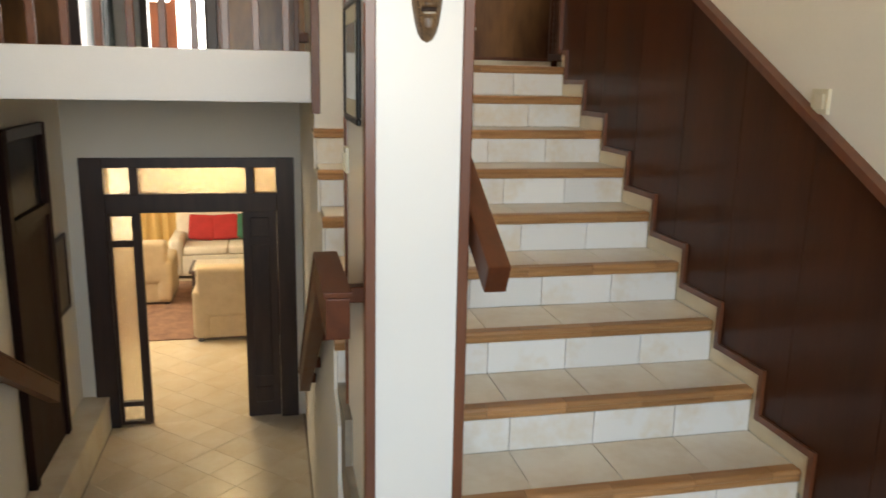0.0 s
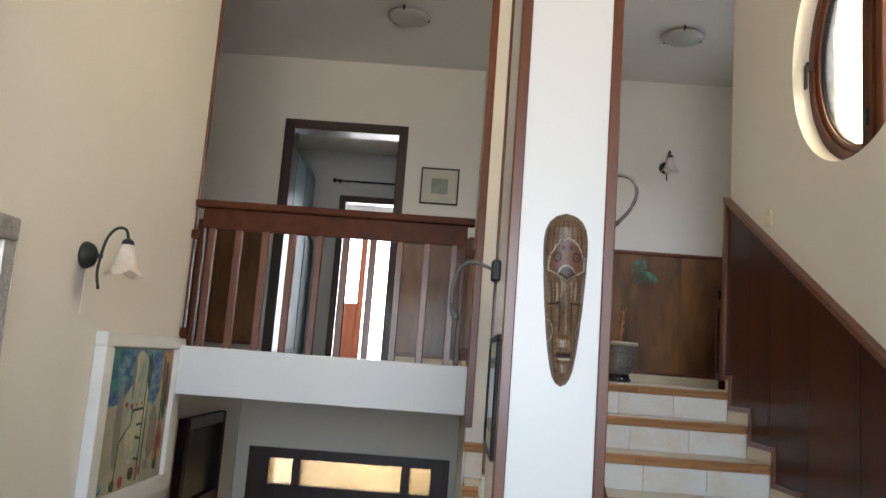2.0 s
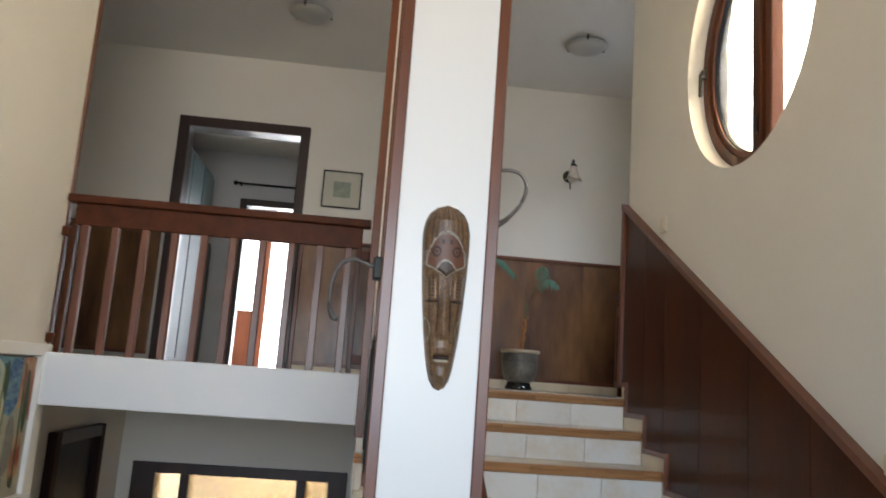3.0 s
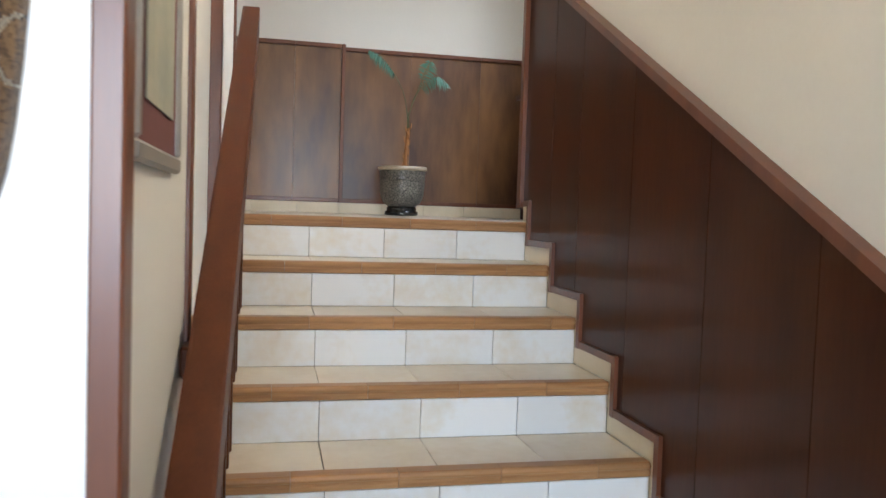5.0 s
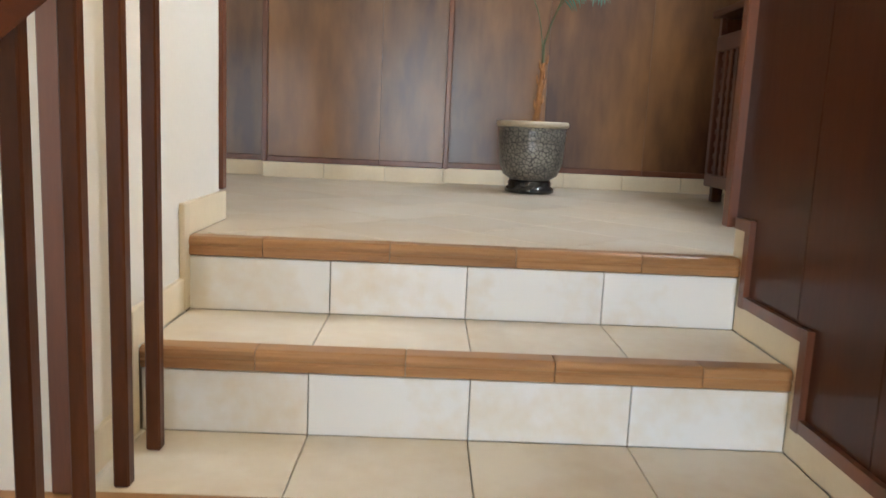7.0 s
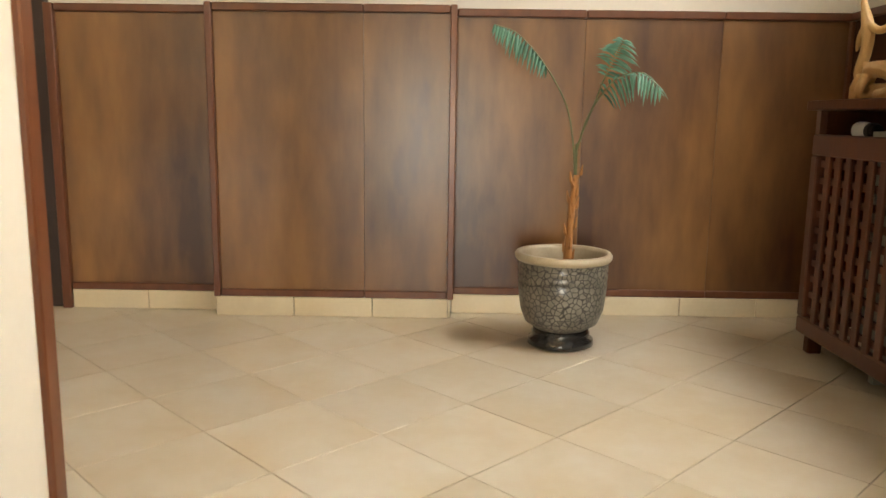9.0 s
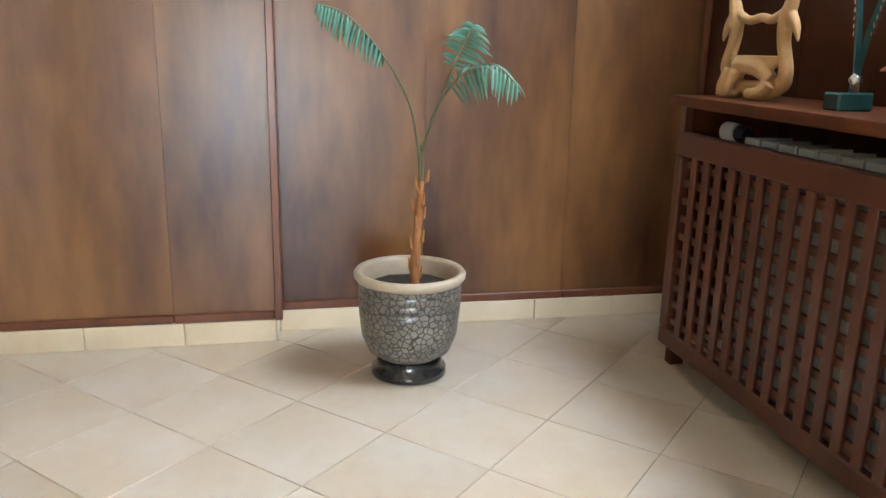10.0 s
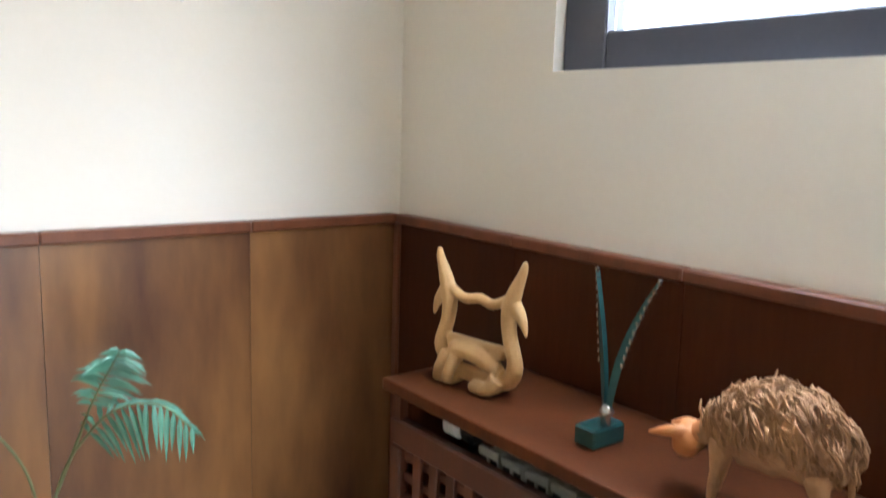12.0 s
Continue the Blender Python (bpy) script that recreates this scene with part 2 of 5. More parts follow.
# back wall of the upper floor, with the door opening
bm = box(-3.2, -0.69, 6.6, 6.75, UP - 0.25, CEILZ)
box(0.37, 3.68, 6.6, 6.75, UP - 0.25, CEILZ, bm=bm)
box(-0.69, 0.37, 6.6, 6.75, 3.69, CEILZ, bm=bm)
box(-0.69, 0.37, 6.6, 6.75, UP - 0.25, UP - 0.012, bm=bm)
structure("wall_north_upper", bm, PLASTER, "cream plaster back wall of the upper landing", "wall")
# back wall below, with the wide living room doorway
bm = box(-3.2, -0.70, 6.6, 6.75, LOW, 1.357)
box(0.95, 3.68, 6.6, 6.75, LOW, 1.357, bm=bm)
box(-0.70, 0.95, 6.6, 6.75, 0.75, 1.357, bm=bm)
structure("wall_north_lower", bm, PLASTER, "pale plaster wall round the living room doors", "wall")
# landing bay
bm = box(3.43, 3.68, 4.3, 4.70, UP - 0.25, CEILZ)
box(3.43, 3.68, 5.975, 6.6, UP - 0.25, CEILZ, bm=bm)
box(3.43, 3.68, 4.70, 5.975, UP - 0.25, 3.137, bm=bm)
box(3.43, 3.68, 4.70, 5.975, 3.95, CEILZ, bm=bm)
structure("wall_east", bm, PLASTER, "cream plaster wall over the radiator", "wall")
structure("wall_bay_return", box(XR + 0.25, 3.43, 4.30, 4.52, UP - 0.25, CEILZ), PLASTER, "short plaster return wall of the landing", "wall")
structure("wall_upper_west", box(-3.2, -3.05, 3.9, 6.6, UP, CEILZ), PLASTER, "plain wall closing the gallery", "wall")
structure("wall_gallery_south", box(-3.2, XL - 0.161, 3.97, 4.12, LOW, CEILZ), PLASTER, "plain wall closing the gallery", "wall")
# wall between the two flights, and the short wall at the stair head
fin = structure("wall_fin", box(1.060, 1.330, 1.812, 2.42, LOW, CEILZ), SATIN, "narrow white wall between the two flights", "wall")
stub = structure("wall_stair_head", box(SX0, SX1, 3.86, 4.78, 1.21, CEILZ), PLASTER, "short white wall at the head of the stairs", "wall")
TRIMS = []
for x0, x1, y0, y1, z0 in ((1.050, 1.080, 1.803, 1.850, LOW), (1.310, 1.340, 1.803, 1.850, 0.0), (1.051, 1.075, 2.395, 2.430, LOW), (1.315, 1.339, 2.395, 2.430, 0.0),
                           (SX0 - 0.012, SX0 + 0.03, 3.848, 3.885, 1.30), (SX1 - 0.03, SX1 + 0.010, 3.848, 3.880, 1.226), (SX1 - 0.02, SX1 + 0.012, 4.755, 4.792, UP + 0.085), (XL - 0.02, XL + 0.010, 4.09, 4.132, 1.62)):
    structure("trim", box(x0, x1, y0, y1, z0, CEILZ - 0.002, 0.003), TRIM, "reddish wooden corner trim of the white wall", "trim")

# ---- the flight up ----
prof = [(1.924 + 0.02, 0.0)]
for k in range(1, 10):
    y = nose_y(k) + 0.02
    prof += [(y, (k - 1) * R - 0.014), (y, k * R - 0.014)]
prof = prof[1:] + [(4.47, UP - 0.014), (4.47, 1.357), (2.2, -0.1), (1.944, -0.1)]
prof[0] = (1.944, 0.0)
stair = structure("stairs_up", prism(prof, 'x', SX0 + 0.004, XR - 0.002), GROUT, "flight of nine tiled steps with wood-look nosings", "stairs")
# white side of the flight towards the well
prof = [(2.42, LOW), (2.42, 0.24)]
for k in range(2, 10):
    y = nose_y(k) + 0.025
    if y > 2.42:
        prof += [(y, (k - 1) * R - 0.03), (y, k * R - 0.03)]
prof = [p for p in prof if p[0] <= 4.02] + [(4.028, 7 * R - 0.03), (4.028, LOW)]
structure("wall_spandrel", prism(prof, 'x', SX0 + 0.002 - 0.01, SX0 + 0.14), PLASTER, "white plaster side of the upper flight", "wall")
structure("wall_under_stairs", box(SX0 + 0.02, SX0 + 0.14, 4.04, 6.598, LOW, 1.356), PLASTER, "pale wall beside the lower hall", "wall")

# ---- the flight down ----
prof = [(1.60, -0.2), (1.60, 0.0)]
for k in range(1, 10):
    y = 1.62 + (k - 1) * 0.30
    prof += [(y, -(k - 1) * 0.1778), (y, -k * 0.1778)]
prof = [(1.5, -0.0)] + prof[3:] + [(4.021, LOW - 0.1), (1.5, LOW - 0.1)]
structure("stairs_down", prism(prof, 'x', XL, 1.055), TILE, "flight of tiled steps down to the lower hall", "stairs")


# ---- oval window in the stair wall ----
OY, OZ, OA, OB = 3.05, 3.285, 0.595, 0.63


def oval(a, b, n=48):
    return [(OY + a * math.cos(2 * math.pi * i / n), OZ + b * math.sin(2 * math.pi * i / n)) for i in range(n)]


def ring(outer, inner, x0, x1):
    m = bmesh.new()
    n = len(outer)
    v = [[m.verts.new((x, *p)) for p in loop] for x in (x0, x1) for loop in (outer, inner)]
    o0, i0, o1, i1 = v
    for i in range(n):
        j = (i + 1) % n
        m.faces.new((o0[i], o0[j], i0[j], i0[i]))
        m.faces.new((o1[j], o1[i], i1[i], i1[j]))
        m.faces.new((i0[i], i0[j], i1[j], i1[i]))
        m.faces.new((o0[j], o0[i], o1[i], o1[j]))
    return m


# the wall is made anew round the oval
bm = bmesh.new()
box(XR, XR + 0.25, -2.6, OY - 0.75, -0.2, CEILZ, bm=bm)
box(XR, XR + 0.25, OY + 0.75, 4.52, -0.2, CEILZ, bm=bm)
box(XR, XR + 0.25, OY - 0.75, OY + 0.75, -0.2, OZ - 0.75, bm=bm)
box(XR, XR + 0.25, OY - 0.75, OY + 0.75, OZ + 0.75, CEILZ, bm=bm)
sq = []
for y, z in oval(1, 1):
    dy, dz = y - OY, z - OZ
    s = 0.75 / max(abs(dy), abs(dz))
    sq.append((OY + dy * s, OZ + dz * s))
rm = ring(sq, oval(OA, OB), XR, XR + 0.25)
tmp = bpy.data.meshes.new("tmp")
rm.to_mesh(tmp)
rm.free()
bm.from_mesh(tmp)
bpy.data.meshes.remove(tmp)
bmesh.ops.recalc_face_normals(bm, faces=bm.faces)
bm.to_mesh(wall_right.data)
bm.free()

win = empty("window_oval", "oval brown-framed window with two opening lights", "window", kind="structure", at=(XR, OY, OZ))
win.location = (0, 0, 0)
part("frame", ring(oval(OA, OB), oval(OA - 0.055, OB - 0.055), XR + 0.085, XR + 0.17), WOOD, win)
# the bead's lighter wood puts the frame's orange-brown highlight into its colour
part("sash_bead", ring(oval(OA - 0.054, OB - 0.054), oval(OA - 0.082, OB - 0.082), XR + 0.10, XR + 0.165), TRIM, win)
part("gasket", ring(oval(OA - 0.081, OB - 0.081), oval(OA - 0.088, OB - 0.088), XR + 0.112, XR + 0.15), BLACK, win)
part("mullion", box(XR + 0.075, XR + 0.165, OY - 0.030, OY + 0.030, OZ - OB + 0.03, OZ + OB - 0.03, 0.006), WOOD, win)
for dy0, dy1 in ((-0.085, -0.031), (0.031, 0.085)):
    part("sash_stile", box(XR + 0.095, XR + 0.16, OY + dy0, OY + dy1, OZ - OB + 0.055, OZ + OB - 0.055, 0.005), TRIM if dy0 < 0 else WOOD, win)
for z in (OZ - 0.44, OZ + 0.44):
    part("hinge", lathe([(0.008, z - 0.04), (0.009, z - 0.03), (0.009, z + 0.03), (0.008, z + 0.04)], 10, XR + 0.072, OY), BLACK, win)
for s in (-1, 1):
    pts = [(OY + s * 0.06, OZ + zz) for zz in (-OB + 0.09, OB - 0.09)]
    arc = [(OY + s * (OA - 0.06) * math.cos(a), OZ + (OB - 0.06) * math.sin(a)) for a in np.linspace(math.pi / 2 - 0.12, -math.pi / 2 + 0.12, 22)]
    p = part("pane", prism([pts[0], pts[1]] + arc, 'x', XR + 0.125, XR + 0.130), FROST if s > 0 else GLASS, win)
    p.visible_shadow = False
h = part("handle", box(XR + 0.045, XR + 0.07, OY + 0.52, OY + 0.545, OZ - 0.02, OZ + 0.03, 0.004), BLACK, win)
part("lever", box(XR + 0.035, XR + 0.05, OY + 0.52, OY + 0.542, OZ - 0.12, OZ + 0.01, 0.004), BLACK, h)

# ---- panelling beside the stairs ----


def diag(y):
    return 1.168 + 0.5675 * (y - 1.723)


pane = empty("wall_panelling_stairs", "dark mahogany panelling with a stepped lower edge", "wall panelling", kind="structure")


def low_edge(y):
    k = max(0, min(9, int(math.floor((y + 0.05 - nose_y(1)) / T)) + 1))
    return k * R + 0.085


cuts = [-2.6, -2.0, -1.35, -0.7, -0.05, 0.6, 1.2, 1.62, 2.06, 2.5, 2.94, 3.40, 3.84, 4.14, 4.50]
for a, b in zip(cuts, cuts[1:]):
    a2, b2 = a + 0.0015, b - 0.0015
    lo = [(a2, low_edge(a2))]
    for k in range(1, 10):
        y = nose_y(k) - 0.05
        if a2 < y < b2:
            lo += [(y, (k - 1) * R + 0.085), (y, k * R + 0.085)]
    lo.append((b2, low_edge(b2)))
    z0, z1 = max(diag(a2), 1.0), max(diag(b2), 1.0)
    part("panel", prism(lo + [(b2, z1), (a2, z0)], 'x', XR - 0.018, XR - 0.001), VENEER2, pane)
# stepped moulding
bm = bmesh.new()
for k in range(1, 10):
    y, z = nose_y(k) - 0.05, (k - 1) * R + 0.085
    box(XR - 0.032, XR - 0.018, y - 0.014, y + 0.014, z - 0.016, z + R + 0.014, bm=bm)
    if k < 9:
        box(XR - 0.031, XR - 0.018, y + 0.014, y + T - 0.014, z + R - 0.014, z + R + 0.012, bm=bm)
box(XR - 0.031, XR - 0.018, nose_y(9) - 0.036, 4.47, UP + 0.071, UP + 0.097, bm=bm)
part("stepped_moulding", bm, TRIM, pane)
part("cap_moulding", prism([(1.42, 0.995), (4.53, diag(4.53)), (4.53, diag(4.53) + 0.03), (1.41, 1.025)], 'x', XR - 0.045, XR + 0.004), TRIM, pane)
part("end_trim", box(XR - 0.040, XR + 0.02, 4.495, 4.534, UP + 0.07, diag(4.53) + 0.01, 0.003), TRIM, pane)
bm = bmesh.new()
box(XR - 0.05, XR + 0.004, -2.6, 1.41, 0.995, 1.025, bm=bm)
part("cap_moulding", bm, TRIM, pane)

# ---- handrail of the flight up ----
RS = 0.540
RX0, RX1 = 1.346, 1.408


def rail_low(y):
    return 0.948 + RS * (y - 1.66)


rail = empty("stair_handrail", "mahogany handrail with square balusters on the tiled stairs", "handrail", at=(0, 0, 0))
ya, yb = 1.66, 4.06
part("rail", prism([(ya, rail_low(ya)), (yb, rail_low(yb)), (yb, rail_low(yb) + 0.10), (ya - 0.04, rail_low(ya) + 0.078)], 'x', RX0, RX1, bev=0.006), WOODH, rail)
y = 4.047
while y > 2.5:
    k = min(9, int(math.floor((y - nose_y(1)) / T)) + 1)
    part("baluster", box(1.338, 1.365, y - 0.0135, y + 0.0135, k * R, rail_low(min(y, yb)) + 0.04, 0.003), WOOD, rail)
    y -= 0.1525
for y in (1.95, 2.36):
    part("bracket", box(1.331, RX0 + 0.01, y - 0.03, y + 0.03, rail_low(y) + 0.01, rail_low(y) + 0.06, 0.004), WOODH, rail)

# ---- rails of the flight down ----
for name, xa, xb, y0, y1, z0, bx in (("lower_handrail", 0.932, 0.992, 1.62, 4.1, 0.90, (0.975, 1.059)), ("lower_handrail", XL + 0.05, XL + 0.11, 1.2, 4.55, 0.0, (XL + 0.001, XL + 0.06))):
    def zl(y, z0=z0):
        return (0.865 - 0.586 * (y - 2.09)) if z0 else (0.70 - 0.586 * (y - 2.55))
    lr = empty(name, "mahogany handrail along the flight down", "handrail")
    # each rail runs level before it falls with the steps
    yk = 2.09 if z0 else 2.30
    part("rail", prism([(yk, zl(yk) - 0.012), (y1, zl(y1) - 0.012), (y1 + 0.03, zl(y1) + 0.09), (yk, zl(yk) + 0.095)], 'x', xa, xb, bev=0.006), WOODH, lr)
    part("rail_cap", prism([(yk, zl(yk) + 0.096), (y1 + 0.03, zl(y1) + 0.091), (y1 + 0.03, zl(y1) + 0.104), (yk, zl(yk) + 0.110)], 'x', xa - 0.006, xb + 0.006, bev=0.003), WOODH, lr)
    part("level_rail", prism([(y0, zl(yk) - 0.012), (yk - 0.0005, zl(yk) - 0.012), (yk - 0.0005, zl(yk) + 0.095), (y0, zl(yk) + 0.095)], 'x', xa, xb, bev=0.004), WOODH, lr)
    part("rail_cap", prism([(y0, zl(yk) + 0.096), (yk - 0.0005, zl(yk) + 0.096), (yk - 0.0005, zl(yk) + 0.110), (y0, zl(yk) + 0.110)], 'x', xa - 0.006, xb + 0.006, bev=0.003), WOODH, lr)
    for y in (1.85, 2.3, 2.9, 3.5, 3.95) if z0 else (2.5, 2.9, 3.5, 3.95):
        zb = zl(max(y, yk))
        part("bracket", box(*bx, y - 0.022, y + 0.022, zb + 0.02, zb + 0.065, 0.003), WOODH, lr)

# ---- gallery railing ----
gr = empty("gallery_railing", "mahogany balustrade with square balusters on the white slab edge", "railing")
part("handrail", box(XL + 0.005, SX0 - 0.02, 4.05, 4.13, 2.405, 2.447, 0.006), WOODH, gr)
part("top_board", box(XL + 0.05, SX0 - 0.06, 4.075, 4.105, 2.285, 2.404, 0.004), WOODH, gr)
for i in range(10):
    x = XL + 0.11 + i * 0.1545
    part("baluster", box(x - 0.019, x + 0.019, 4.07, 4.108, UP + 0.0, 2.286, 0.003), TRIM, gr)
for x in (XL + 0.055, SX0 - 0.075):
    part("post", box(x - 0.014, x + 0.014, 4.068, 4.112, UP, 2.286, 0.003), WOOD, gr)
for x0, x1 in ((XL + 0.001, XL + 0.042), (SX0 - 0.062, SX0 - 0.013)):
    for z in (1.66, 2.22):
        part("block", box(x0, x1, 4.05, 4.12, z, z + 0.05, 0.004), WOODH, gr)

# ---- panelling of the landing ----
wp = empty("wall_panelling_landing", "veneered wood panelling round the upper landing", "wall panelling", kind="structure")
WT = 2.735
SK = UP + 0.075


def panel_run(x0, x1, y, edges=(True, True)):
    part("panel", box(x0, x1, y, y + 0.02, SK, WT - 0.03), VENEER, wp)
    part("foot_moulding", box(x0, x1, y - 0.012, y - 0.001, SK, SK + 0.028, 0.003), TRIM, wp)
    part("cap", box(x0, x1, y - 0.016, 6.6, WT - 0.029, WT, 0.004), TRIM, wp)


for a, b, y in ((0.44, 1.025, 6.565), (1.05, 1.60, 6.49), (1.60, 1.915, 6.49), (1.94, 2.42, 6.578), (2.42, 2.93, 6.578), (2.93, 3.40, 6.578)):
    panel_run(a + 0.0006, b - 0.0006, y)
for x in (1.037, 1.927):
    part("stile", box(x - 0.012, x + 0.013, 6.47, 6.598, SK - 0.001, WT + 0.001, 0.003), TRIM, wp)
part("stile", box(0.405, 0.44, 6.54, 6.598, UP, WT, 0.003), TRIM, wp)
for a, b in ((-3.0, -2.3), (-2.3, -1.6), (-1.6, -0.76)):
    panel_run(a, b - 0.002, 6.56)
for a, b in ((4.53, 5.05), (5.05, 5.55), (5.55, 6.05), (6.05, 6.56)):
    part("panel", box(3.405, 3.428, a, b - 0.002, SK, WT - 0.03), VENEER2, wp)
    part("cap", box(3.388, 3.429, a, b - 0.001, WT - 0.029, WT, 0.004), TRIM, wp)
part("stile", box(3.392, 3.405, 6.55, 6.575, SK, WT - 0.03, 0.002), TRIM, wp)
# skirting
sk = empty("baseboard_landing", "cream tile skirting along the landing walls", "skirting", kind="structure")
for a, b, y in ((0.44, 1.030, 6.555), (1.030, 1.918, 6.475), (1.931, 3.40, 6.565)):
    x = a
    while x < b - 0.01:
        x2 = min(b, x + 0.30)
        part("skirting_tile", box(x + 0.001, x2 - 0.001, y, y + 0.02, UP, SK - 0.001, 0.002), SKIRT, sk)
        x = x2
part("skirting_tile", box(1.9185, 1.9305, 6.477, 6.59, UP, SK - 0.001, 0.002), SKIRT, sk)
for a, b, z0 in ((3.882, 4.12, 7 * R), (4.10, 4.44, 8 * R), (4.42, 4.79, UP)):
    part("skirting_tile", box(SX1, SX1 + 0.012, a, b, z0, z0 + 0.08, 0.002), SKIRT, sk)
part("skirting_tile", box(SX1 + 0.001, SX1 + 0.014, 4.415, 4.455, 8 * R + 0.002, UP + 0.078, 0.002), SKIRT, sk)
part("skirting_tile", box(SX1 + 0.001, SX1 + 0.014, 4.095, 4.125, 7 * R, 8 * R + 0.078, 0.002), SKIRT, sk)
# stepped skirting at the panelled side
ss = empty("baseboard_stairs", "cream tile skirting stepping up beside the stairs", "skirting", kind="structure")
for k in range(1, 10):
    y = nose_y(k)
    y2 = y + T if k < 9 else 4.50
    part("skirting_tile", box(XR - 0.016, XR - 0.0005, y - 0.037, y2 + 0.012 if k < 9 else y2, k * R, k * R + 0.084), SKIRT, ss)
    part("skirting_tile", box(XR - 0.015, XR - 0.001, y - 0.037, y + 0.02, (k - 1) * R + 0.084, k * R), SKIRT, ss)

# ---- doors to the living room ----
ld = empty("door_living", "dark wooden double door with transom and textured panes, one leaf open", "door", kind="structure")
FY0, FY1 = 6.57, 6.70


def bar(x0, x1, z0, z1, y0=FY0, y1=FY1, name="frame", m=DARK):
    return part(name, box(x0, x1, y0, y1, z0, z1, 0.004), m, ld)


bar(-0.745, -0.56, LOW, 0.79)
bar(0.835, 0.99, LOW, 0.79)
bar(-0.56, 0.835, 0.705, 0.79)
bar(-0.56, 0.835, 0.325, 0.485)
for x in (-0.325, 0.615):
    bar(x - 0.035, x + 0.035, 0.485, 0.705)
for a, b in ((-0.56, -0.36), (-0.29, 0.58), (0.65, 0.835)):
    part("pane", box(a, b, 6.63, 6.638, 0.485, 0.705), FROST, ld).visible_shadow = False
# fixed narrow leaf with panes
bar(-0.56, -0.535, LOW + 0.01, 0.325, 6.60, 6.66, "leaf_stile")
bar(-0.365, -0.295, LOW + 0.01, 0.325, 6.60, 6.66, "leaf_stile")
for z0, z1 in ((LOW + 0.01, -1.56), (-1.42, -1.375), (0.03, 0.085), (0.295, 0.325)):
    bar(-0.535, -0.365, z0, z1, 6.60, 6.66, "leaf_rail")
for z0, z1 in ((-1.56, -1.42), (-1.375, 0.03), (0.085, 0.295)):
    part("pane", box(-0.535, -0.365, 6.626, 6.634, z0, z1), FROST, ld).visible_shadow = False
# dark leaf folded back
leaf = part("door_leaf", box(0.54, 0.833, 6.60, 6.65, LOW + 0.01, 0.322, 0.004), DARK, ld)
for z0, z1 in ((-1.45, -1.30), (-1.20, 0.02), (0.10, 0.27)):
    part("leaf_panel", box(0.61, 0.765, 6.588, 6.601, z0, z1, 0.005), DARK, leaf)

# ---- side door of the lower hall ----
structure("wall_lower_west", box(-1.05, -0.86, 4.12, 6.6, LOW, 1.357), PLASTER, "pale plaster wall of the lower hall", "wall")
structure("plinth", box(-0.86, -0.64, 4.3, 6.598, LOW, -1.30, 0.004), TILE, "low tiled plinth along the lower hall wall", "plinth")
sd = empty("door_side", "dark wooden side door with a glazed light above", "door", kind="structure")
part("frame", box(-0.859, -0.80, 5.00, 5.08, -1.30, 1.12, 0.004), NIGHTW, sd)
part("frame", box(-0.859, -0.80, 5.86, 5.94, -1.30, 1.12, 0.004), NIGHTW, sd)
part("frame", box(-0.859, -0.80, 5.08, 5.86, 1.04, 1.12, 0.004), DARK, sd)
part("transom_bar", box(-0.859, -0.80, 5.08, 5.86, 0.46, 0.54, 0.004), NIGHTW, sd)
part("leaf", box(-0.859, -0.825, 5.08, 5.86, -1.298, 0.46, 0.004), NIGHTW, sd)
part("pane", box(-0.858, -0.85, 5.08, 5.86, 0.54, 1.04), mat("dark_glass", (0.022, 0.024, 0.032), 0.5, spec=0.25), sd)

# ---- door frame of the upper floor ----
ud = empty("door_upper", "dark wooden door frame standing open on the gallery", "door", kind="structure")
part("jamb", box(-0.735, -0.64, 6.57, 6.77, UP, 3.735, 0.004), DARK, ud)
part("jamb", box(0.318, 0.40, 6.57, 6.77, UP, 3.735, 0.004), DARK, ud)
part("head", box(-0.64, 0.318, 6.57, 6.77, 3.645, 3.735, 0.004), DARK, ud)

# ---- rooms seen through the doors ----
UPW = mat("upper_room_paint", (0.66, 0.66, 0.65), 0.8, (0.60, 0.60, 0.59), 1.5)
structure("floor_upper_room", box(-1.6, 1.6, 6.75, 10.75, UP - 0.2, UP - 0.012), FTILE, "tiled floor of the upper room", "floor")
structure("ceiling_upper_room", box(-1.75, 1.75, 6.75, 10.75, 4.1, 4.2), CEIL, "white ceiling of the upper room", "ceiling")
bm = box(-1.75, -1.6, 6.75, 10.75, UP - 0.2, 4.1)
box(1.6, 1.75, 6.75, 10.75, UP - 0.2, 4.1, bm=bm)
box(-1.6, -0.78, 10.6, 10.75, UP - 0.2, 4.1, bm=bm)
box(0.12, 1.6, 10.6, 10.75, UP - 0.2, 4.1, bm=bm)
box(-0.78, 0.12, 10.6, 10.75, 3.40, 4.1, bm=bm)
box(-1.6, -0.50, 9.0, 9.12, UP - 0.01, 4.1, bm=bm)
box(0.15, 1.6, 9.0, 9.12, UP - 0.01, 4.1, bm=bm)
box(-0.50, 0.15, 9.0, 9.12, 3.50, 4.1, bm=bm)
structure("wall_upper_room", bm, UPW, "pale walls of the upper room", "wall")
idr = empty("door_inner", "dark wooden frame of the inner doorway", "door", kind="structure")
for a, b, z0, z1 in ((-0.55, -0.47, UP, 3.55), (0.12, 0.20, UP, 3.55), (-0.47, 0.12, 3.47, 3.55)):
    part("frame", box(a, b, 8.97, 9.14, z0, z1, 0.004), DARK, idr)
bw = empty("window_balcony_door", "tall bright balcony door in an orange wooden frame", "window", kind="structure")
